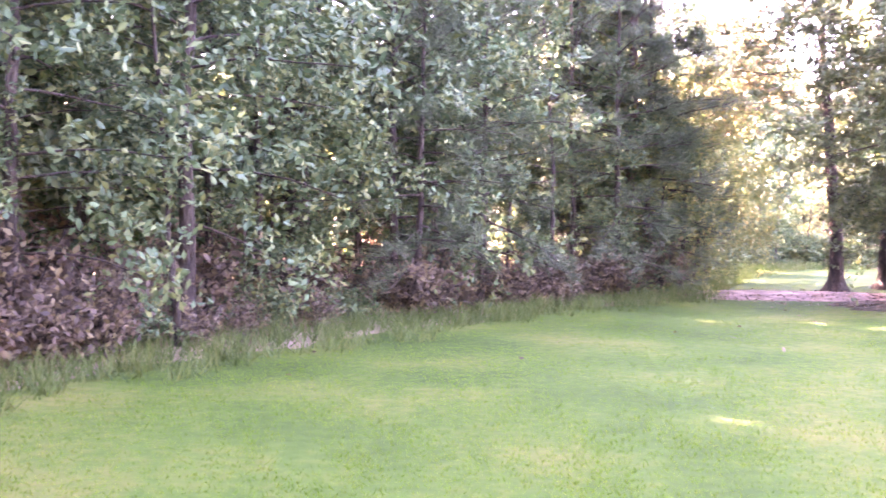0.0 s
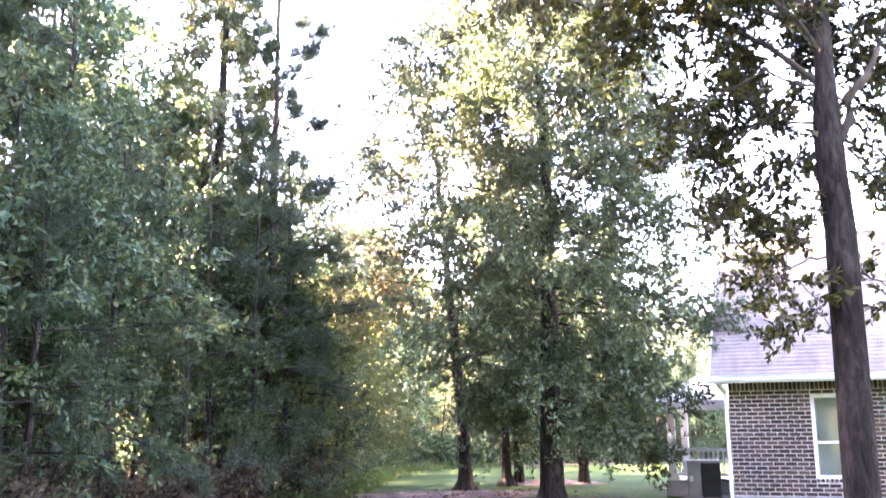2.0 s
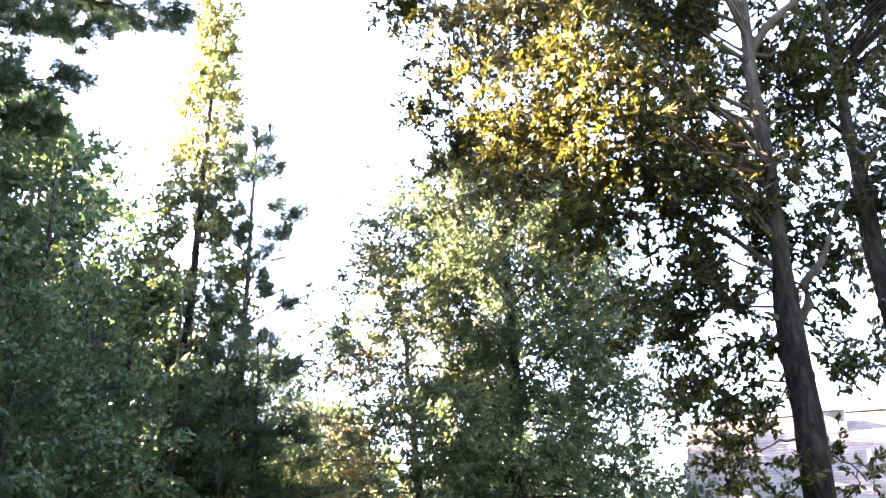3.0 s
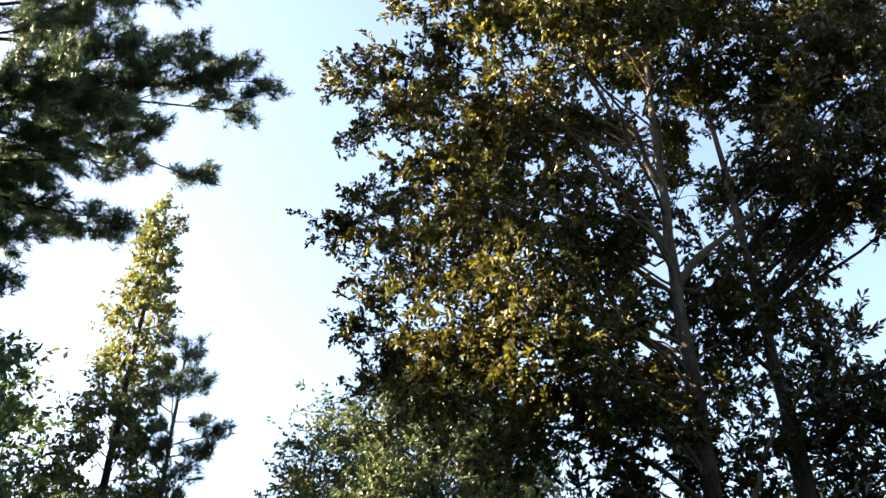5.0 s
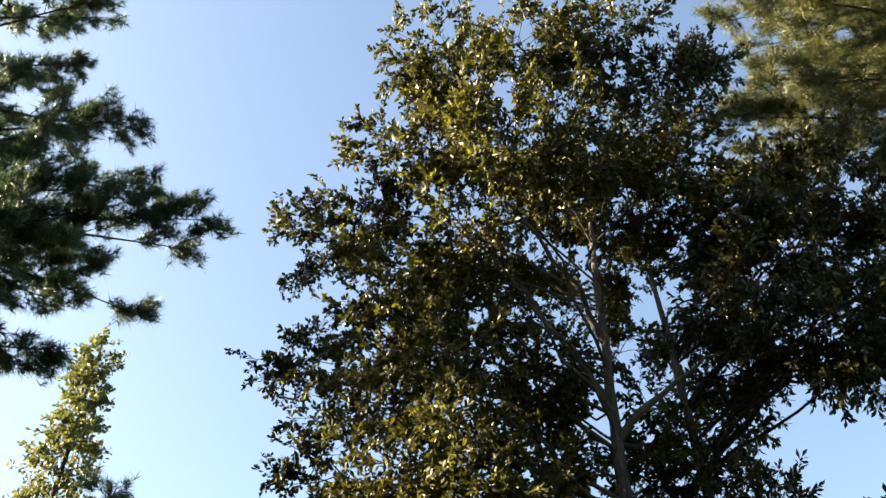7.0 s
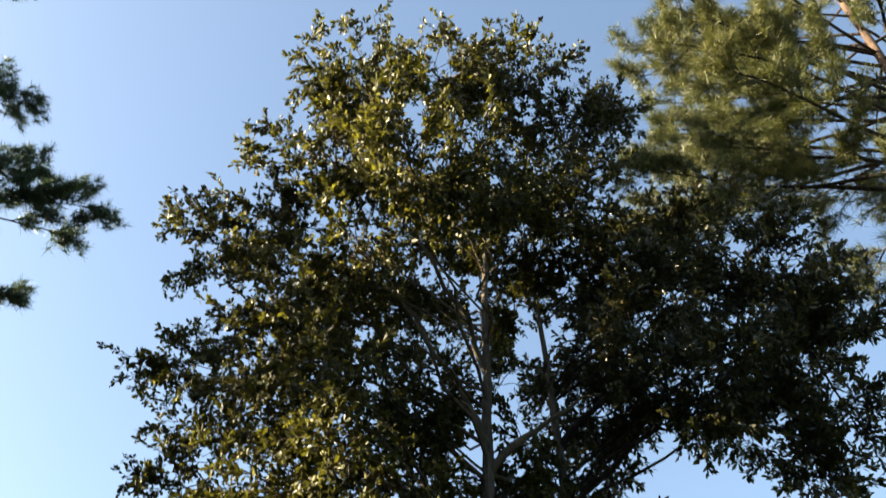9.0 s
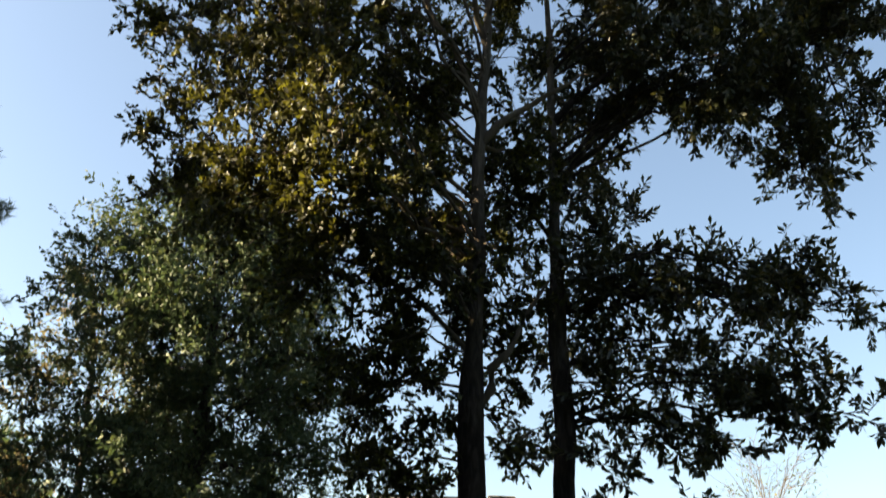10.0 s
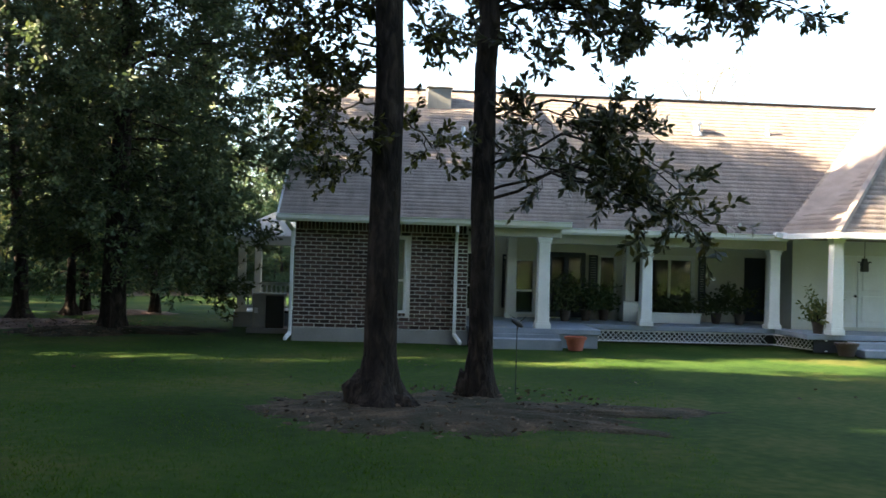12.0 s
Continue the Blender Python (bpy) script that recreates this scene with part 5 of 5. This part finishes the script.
def column(x, y, z0=0.38, z1=2.2, w=0.235):
    c = part("column", (lambda bm: bm)(boxes(((-w / 2, -w / 2, z0 + 0.13), (w / 2, w / 2, z1 - 0.1)), bevel=0.012)), WHITE, house, "square white porch column")
    for v in c.data.vertices:
        k = 1.08 - 0.14 * (v.co.z - z0) / (z1 - z0)
        v.co.x, v.co.y = v.co.x * k, v.co.y * k
    part("column_base", boxes(((-w * 0.66, -w * 0.66, z0), (w * 0.66, w * 0.66, z0 + 0.1)), ((-w * 0.58, -w * 0.58, z0 + 0.1), (w * 0.58, w * 0.58, z0 + 0.14)), bevel=0.008), WHITE, c)
    part("column_capital", boxes(((-w * 0.56, -w * 0.56, z1 - 0.11), (w * 0.56, w * 0.56, z1 - 0.05)), ((-w * 0.64, -w * 0.64, z1 - 0.05), (w * 0.64, w * 0.64, z1)), bevel=0.006), WHITE, c)
    c.location = (x, y, 0)
    return c


for cx, cy, top in ((4.98, -0.16, 2.2), (7.6, 1.61, 2.14), (10.5, 1.61, 2.14), (11.15, 0.02, 2.42), (13.9, 0.02, 2.42), (4.85, 3.5, 2.42), (7.75, 3.55, 2.42)):
    column(cx, cy, 0.38, top)
part("plinth_box", boxes(((7.5, 3.1, 0.38), (7.98, 3.5, 0.85)), bevel=0.01), WHITE, house, "low white plinth box on the porch")


def lattice(length, z0, z1, step=0.115):
    """Crossed diagonal slats between a top and a bottom rail."""
    bm = boxes(((0, 0, z1 - 0.03), (length, 0.03, z1)), ((0, 0, z0), (length, 0.03, z0 + 0.025)))
    h = z1 - z0
    for layer, lean in ((0.006, 1), (0.018, -1)):
        n = int((length + h) / step)
        for k in range(n):
            x = k * step - (h if lean > 0 else 0)
            xa, xb = (x, x + h) if lean > 0 else (x + h, x)
            if min(xa, xb) < 0 or max(xa, xb) > length:
                continue
            vs = [bm.verts.new(p) for p in ((xa - 0.014, layer, z0), (xa + 0.014, layer, z0), (xb + 0.014, layer, z1), (xb - 0.014, layer, z1))]
            f = bm.faces.new(vs)
            bmesh.ops.solidify(bm, geom=[f], thickness=0.008)
    return bm


lat = part("lattice_skirt", lattice(4.35, 0.02, 0.27), WHITE, house, "white diagonal lattice under the porch")
lat.location = (6.15, 1.6, 0)
lat = part("lattice_skirt", lattice(1.62, 0.02, 0.27), WHITE, house, "white diagonal lattice under the porch")
lat.matrix_basis = pose(10.5, 1.6, 0, 0, 0, -72)
# Near-black boards stand in for the shade under the deck.
part("under_deck_shade", boxes(((6.2, 1.75, 0), (10.6, 1.8, 0.27)), ((10.75, 0.1, 0), (11.4, 0.15, 0.27))), DARK, house)

# ---- porch back wall with its windows and doors
HOLES = [(3.75, 4.3, 0.5, 1.95), (4.98, 5.5, 0.45, 1.8), (5.82, 6.75, 0.4, 2.0), (7.08, 7.52, 0.57, 1.95), (7.66, 9.5, 0.42, 2.0), (10.75, 11.3, 0.42, 2.0)]
part("porch_wall", wall_with_holes(3.47, 11.6, 3.9, 4.04, 0.3, 2.44, HOLES), SIDING, house, "cream siding wall behind the porch")
for k in range(12):
    for u0, u1 in ((3.48, 3.74), (9.8, 10.7)):
        part("siding_board", boxes(((u0, 3.885, 0.42 + k * 0.165), (u1, 3.9, 0.57 + k * 0.165))), SIDING, house)
window(house, 3.75, 4.3, 0.5, 1.95, 3.94, DARK_ROOM)
window(house, 4.98, 5.5, 0.45, 1.8, 3.94, DARK_ROOM)
window(house, 7.08, 7.52, 0.57, 1.95, 3.94, DARK_ROOM, False)


def glazed_door(x0, x1, z0, z1, leaves, label, leaf_mat, rim):
    d = part("door", boxes(((x0, 3.92, z0), (x0 + 0.05, 4.0, z1)), ((x1 - 0.05, 3.92, z0), (x1, 4.0, z1)), ((x0 + 0.05, 3.92, z1 - 0.06), (x1 - 0.05, 4.0, z1)), bevel=0.004), leaf_mat, house, label)
    w = (x1 - x0 - 0.1) / leaves
    for k in range(leaves):
        a = x0 + 0.05 + k * w
        part("door_leaf", boxes(((a, 3.95, z0), (a + rim, 3.99, z1 - 0.06)), ((a + w - rim, 3.95, z0), (a + w, 3.99, z1 - 0.06)), ((a + rim, 3.95, z0), (a + w - rim, 3.99, z0 + 0.12)), ((a + rim, 3.95, z1 - 0.12), (a + w - rim, 3.99, z1 - 0.06)), bevel=0.004), leaf_mat, d)
        p = part("pane", boxes(((a + rim, 3.965, z0 + 0.12), (a + w - rim, 3.972, z1 - 0.12))), GLASS, d)
        p.visible_shadow = False
    return d


glazed_door(5.82, 6.75, 0.4, 2.0, 2, "dark glazed double door", SHUTTER, 0.06)
glazed_door(7.66, 9.5, 0.42, 2.0, 3, "white-framed sliding patio door", WHITE, 0.035)
# Unseen room box, coloured near-black so that the rooms look unlit.
part("interior_wall", boxes(((3.6, 6.5, 0.3), (16.2, 6.6, 2.44)), ((3.6, 4.04, 0.3), (16.2, 6.5, 0.36)), ((3.5, 4.05, 0.3), (3.59, 6.6, 2.44)), ((16.21, 4.05, 0.3), (16.3, 6.6, 2.44)), ((3.5, 4.05, 2.45), (16.3, 6.6, 2.5))), DARK_ROOM, house)
blue_door = part("door", boxes(((10.75, 3.93, 0.42), (11.3, 3.99, 2.0)), bevel=0.006), SHUTTER, house, "dark blue panelled door")
for a, b in ((0.55, 1.1), (1.2, 1.85)):
    part("door_panel", boxes(((10.83, 3.915, a), (11.22, 3.93, b)), bevel=0.006), SHUTTER, blue_door)


def shutter(x0, x1, z0, z1, y):
    s = part("shutter", boxes(((x0, y - 0.03, z0), (x0 + 0.04, y, z1)), ((x1 - 0.04, y - 0.03, z0), (x1, y, z1)), ((x0, y - 0.03, z0), (x1, y, z0 + 0.05)), ((x0, y - 0.03, z1 - 0.05), (x1, y, z1))), SHUTTER, house, "dark blue louvred shutter")
    n = int((z1 - z0 - 0.1) / 0.06)
    for k in range(n):
        z = z0 + 0.06 + k * 0.06
        part("louvre", boxes(((x0 + 0.04, y - 0.022, z), (x1 - 0.04, y - 0.004, z + 0.045))), SHUTTER, s)


shutter(9.58, 9.76, 0.6, 2.0, 3.88)
shutter(4.68, 4.92, 0.6, 1.9, 3.88)
shutter(5.56, 5.78, 0.6, 1.9, 3.88)
shutter(7.0 - 0.18, 7.04, 0.57, 1.95, 3.88)

# the bay's wall, door and lantern
part("bay_wall", wall_with_holes(11.3, 16.4, 2.4, 2.54, 0.3, 2.44, [(12.15, 13.65, 0.42, 2.1)]), SIDING, house, "cream siding wall of the bay")
part("bay_side_wall", boxes(((11.3, 2.54, 0.3), (11.44, 3.9, 2.44))), SIDING, house)
bay_door = part("double_door", boxes(((12.15, 2.44, 0.42), (12.89, 2.5, 2.1)), ((12.91, 2.44, 0.42), (13.65, 2.5, 2.1)), bevel=0.006), WHITE, house, "white panelled double door")
for a in (12.25, 13.01):
    for b, c in ((0.55, 1.15), (1.28, 2.0)):
        part("door_panel", boxes(((a, 2.42, b), (a + 0.54, 2.44, c)), bevel=0.008), WHITE, bay_door)
lantern = part("porch_lantern", boxes(((12.48, 1.42, 1.72), (12.62, 1.56, 1.92)), ((12.44, 1.38, 1.92), (12.66, 1.6, 1.95)), ((12.5, 1.44, 1.95), (12.6, 1.54, 2.02)), bevel=0.01), DARK, house, "black hanging porch lantern")
part("lantern_rod", lathe([(0.008, 0), (0.008, 0.41)], 8), DARK, lantern).location = (12.55, 1.49, 2.01)
part("door_knob", lathe([(0.012, 0), (0.012, 0.05), (0.03, 0.06), (0.03, 0.085), (0.012, 0.1)], 12), DARK, bay_door).matrix_basis = pose(12.82, 2.44, 1.15, 90, 0, 0)

# ---- the white rear porch beside the brick corner
rear = tagged(new("rear_porch"), "white rear porch with railing and pale roof", "porch")
rear.matrix_basis = on_house(-1.6, 3.4)
part("porch_base", boxes(((-0.1, 0, 0), (1.55, 3.2, 0.36)), bevel=0.01), DECK, rear)
for cx, cy in ((0.06, 0.1), (0.06, 3.0)):
    part("column", boxes(((cx - 0.09, cy - 0.09, 0.36), (cx + 0.09, cy + 0.09, 2.0)), ((cx - 0.12, cy - 0.12, 0.36), (cx + 0.12, cy + 0.12, 0.5)), bevel=0.01), WHITE, rear)
part("beam", boxes(((-0.1, 0.0, 1.95), (1.5, 0.18, 2.15)), ((-0.1, 0.18, 1.95), (0.1, 3.2, 2.15)), bevel=0.008), WHITE, rear)
part("rail", boxes(((0.15, 0.07, 1.0), (1.5, 0.13, 1.07)), ((0.15, 0.08, 0.46), (1.5, 0.12, 0.52)), bevel=0.006), WHITE, rear)
for k in range(12):
    part("baluster", boxes(((0.2 + k * 0.108, 0.085, 0.52), (0.235 + k * 0.108, 0.115, 1.0))), WHITE, rear)
part("roof", (lambda bm: (bm.faces.new([bm.verts.new(p) for p in ((-0.35, -0.3, 2.15), (1.6, -0.3, 2.15), (1.6, 1.7, 2.95), (0.9, 1.7, 2.95))]), bm.faces.new([bm.verts.new(p) for p in ((-0.35, 3.6, 2.15), (-0.35, -0.3, 2.15), (0.9, 1.7, 2.95))]), bmesh.ops.solidify(bm, geom=bm.faces[:], thickness=0.06), bm)[3])(bmesh.new()), WHITE, rear, "pale hipped porch roof")
part("ceiling_board", boxes(((-0.1, 0.0, 2.15), (1.55, 3.2, 2.17))), WHITE, rear)

# ---- loose things
ac = tagged(new("air_conditioner"), "boxy grey outdoor air conditioner with dark louvred side", "air conditioner")
ac.matrix_basis = on_house(-0.72, 2.2)
part("pad", boxes(((-0.45, -0.42, -0.02), (0.45, 0.42, 0.1)), bevel=0.01), CONCRETE, ac)
part("casing", boxes(((-0.34, -0.3, 0.1), (-0.06, 0.33, 0.84)), ((-0.34, -0.3, 0.8), (0.34, 0.33, 0.86)), ((-0.06, -0.26, 0.1), (0.3, 0.33, 0.8)), bevel=0.012), GREY_METAL, ac)
part("grille", boxes(((-0.05, -0.3, 0.1), (0.34, -0.262, 0.8)), bevel=0.008), DARK, ac, "dark coil grille")
for k in range(11):
    part("louvre", boxes(((-0.03, -0.315, 0.14 + k * 0.06), (0.32, -0.3, 0.16 + k * 0.06))), DARK, ac)
part("hose", downspout([(0.34, 0.0, 0.45), (0.5, 0.02, 0.42), (0.62, 0.05, 0.7)], 0.05), DARK, ac)
part("badge", boxes(((-0.3, -0.306, 0.42), (-0.22, -0.3, 0.54))), WHITE, ac)
meter = tagged(new("utility_box"), "grey utility box with dark conduits on the wall", "utility box")
meter.matrix_basis = on_house(-0.08, 1.2, 0.9)
part("case", boxes(((-0.1, -0.15, 0), (0.08, 0.15, 0.4)), bevel=0.01), GREY_METAL, meter)
part("conduit", downspout([(-0.02, 0, 0.0), (-0.02, 0, -0.85)], 0.04), DARK, meter)


def pot(name, m, r, h, mat, label):
    ob = part(name, lathe([(r * 0.68, 0), (r * 0.95, h * 0.8), (r * 1.08, h * 0.8), (r * 1.1, h), (r * 0.96, h), (r * 0.9, h * 0.85), (0.01, h * 0.82)], 22), mat, None, label)
    ob.matrix_basis = m
    return tagged(ob, label, "plant pot")


pot("flower_pot", on_house(5.55, -0.75), 0.2, 0.27, TERRACOTTA, "red terracotta flower pot beside the steps")
pot("flower_pot", on_house(11.12, -0.55), 0.22, 0.26, BROWN_POT, "dark brown flower pot beside the side steps")


def pot_plant(seed, m, height, width, leaf, mat, label, pot_r=0.13):
    ob = tagged(new("pot_plant"), label, "pot plant")
    part("pot", lathe([(pot_r * 0.7, 0), (pot_r, 0.22), (pot_r * 1.08, 0.25), (pot_r * 0.9, 0.25), (0.01, 0.22)], 16), BROWN_POT, ob)
    w, l = bush(seed, width, height, leaf, 8)
    s = part("branchwork", tri_mesh("branchwork", *w, True), BARK, ob)
    f = part("foliage", tri_mesh("foliage", *l), mat, ob)
    s.location = f.location = (0, 0, 0.22)
    ob.matrix_basis = m
    return ob


for k, (px, py, h, w, mat, text) in enumerate(((6.0, 2.6, 1.4, 0.3, DARK_LEAF, "tall leafy pot plant on the porch"), (6.6, 3.1, 0.7, 0.5, WOOD_LEAF, "bushy green pot plant on the porch"), (9.8, 3.2, 0.6, 0.4, DARK_LEAF, "dark bushy pot plant by the shutter"),
                                               (10.3, 3.0, 1.05, 0.55, DARK_LEAF, "tall arching pot plant on the porch"), (9.0, 3.2, 0.35, 1.0, DARK_LEAF, "low spreading pot plant by the patio door"), (8.6, 3.3, 0.3, 1.0, DARK_LEAF, "low spreading pot plant by the patio door"),
                                               (10.95, 0.35, 0.75, 0.6, PALE_LEAF, "light green flowering pot plant by the column"), (7.1, 3.4, 0.5, 0.5, WOOD_LEAF, "leafy pot plant below the window"))):
    pot_plant(301 + k, on_house(px, py, 0.38), h, w, (0.13, 0.045, 9), mat, text)
pl = tagged(part("planter_box", boxes(((-0.72, -0.12, 0), (0.72, 0.12, 0.2)), ((-0.74, -0.14, 0.2), (0.74, 0.14, 0.24)), bevel=0.01), WHITE), "white planter box on the porch deck", "planter")
pl.matrix_basis = on_house(8.55, 2.9, 0.38)

stake = tagged(new("garden_stake"), "thin dark garden stake topped by a black bird ornament", "garden ornament")
part("rod", lathe([(0.006, 0), (0.006, 0.86)], 8), DARK, stake)
bm = bmesh.new()
bmesh.ops.create_uvsphere(bm, u_segments=12, v_segments=8, radius=1, matrix=pose(0, 0, 0.9, 0, 35, 0) @ Matrix.Diagonal((0.09, 0.03, 0.035, 1)))
for pts in (((-0.02, 0, 0.92), (0.02, 0, 0.92), (-0.09, 0.02, 1.0)), ((0.0, 0, 0.9), (0.05, 0, 0.92), (0.12, -0.02, 1.0)), ((-0.01, 0, 0.86), (0.02, 0, 0.87), (0.0, 0, 0.76))):
    bmesh.ops.solidify(bm, geom=[bm.faces.new([bm.verts.new(p) for p in pts])], thickness=0.008)
part("ornament", bm, DARK, stake)
stake.matrix_basis = pose(9.55, 7.4, 0, 0, 0, -45)

# ---- bricks of the front wall, course by course
BRICK_L, BRICK_H, JOINT = 0.1943, 0.062, 0.016


def brick_mesh(length, height, depth=0.03):
    return (lambda bm, me: (bm.to_mesh(me), bm.free(), me.materials.append(BRICK), me)[3])(boxes(((0, -0.006, 0), (length, depth, height)), bevel=0.006), bpy.data.meshes.new("brick"))


WHOLE, HALF, SOLDIER = brick_mesh(BRICK_L, BRICK_H), brick_mesh(BRICK_L / 2 - JOINT / 2, BRICK_H), brick_mesh(BRICK_H, 0.185)


def lay(mesh, x, z):
    b = new("brick", mesh)
    b.parent = brick_wall
    b.location = (x, 0, z)


step_l, step_h = BRICK_L + JOINT, BRICK_H + JOINT
course, bz = 0, 0.285
while bz + BRICK_H < 2.23:
    x = 0.004
    if course % 2:
        lay(HALF, x, bz)
        x += step_l / 2
    while x + BRICK_L / 2 < 3.47:
        whole = x + BRICK_L <= 3.475
        wide = BRICK_L if whole else BRICK_L / 2 - JOINT / 2
        blocked = bz + BRICK_H > 0.53 and bz < 2.13 and x + wide > 1.47 and x < 2.24
        if not blocked:
            lay(WHOLE if whole else HALF, x, bz)
        elif x < 1.47 and x + BRICK_L / 2 - JOINT / 2 <= 1.475:
            lay(HALF, x, bz)
        elif x + wide > 2.24 and x + wide - (BRICK_L / 2 - JOINT / 2) >= 2.235:
            lay(HALF, x + wide - (BRICK_L / 2 - JOINT / 2), bz)
        x += step_l
    course, bz = course + 1, bz + step_h
for k in range(int(3.46 / step_h)):
    lay(SOLDIER, 0.006 + k * step_h, 2.235)
SILL = brick_mesh(BRICK_H, 0.06)
for k in range(10):
    lay(SILL, 1.465 + k * step_h, 0.536)
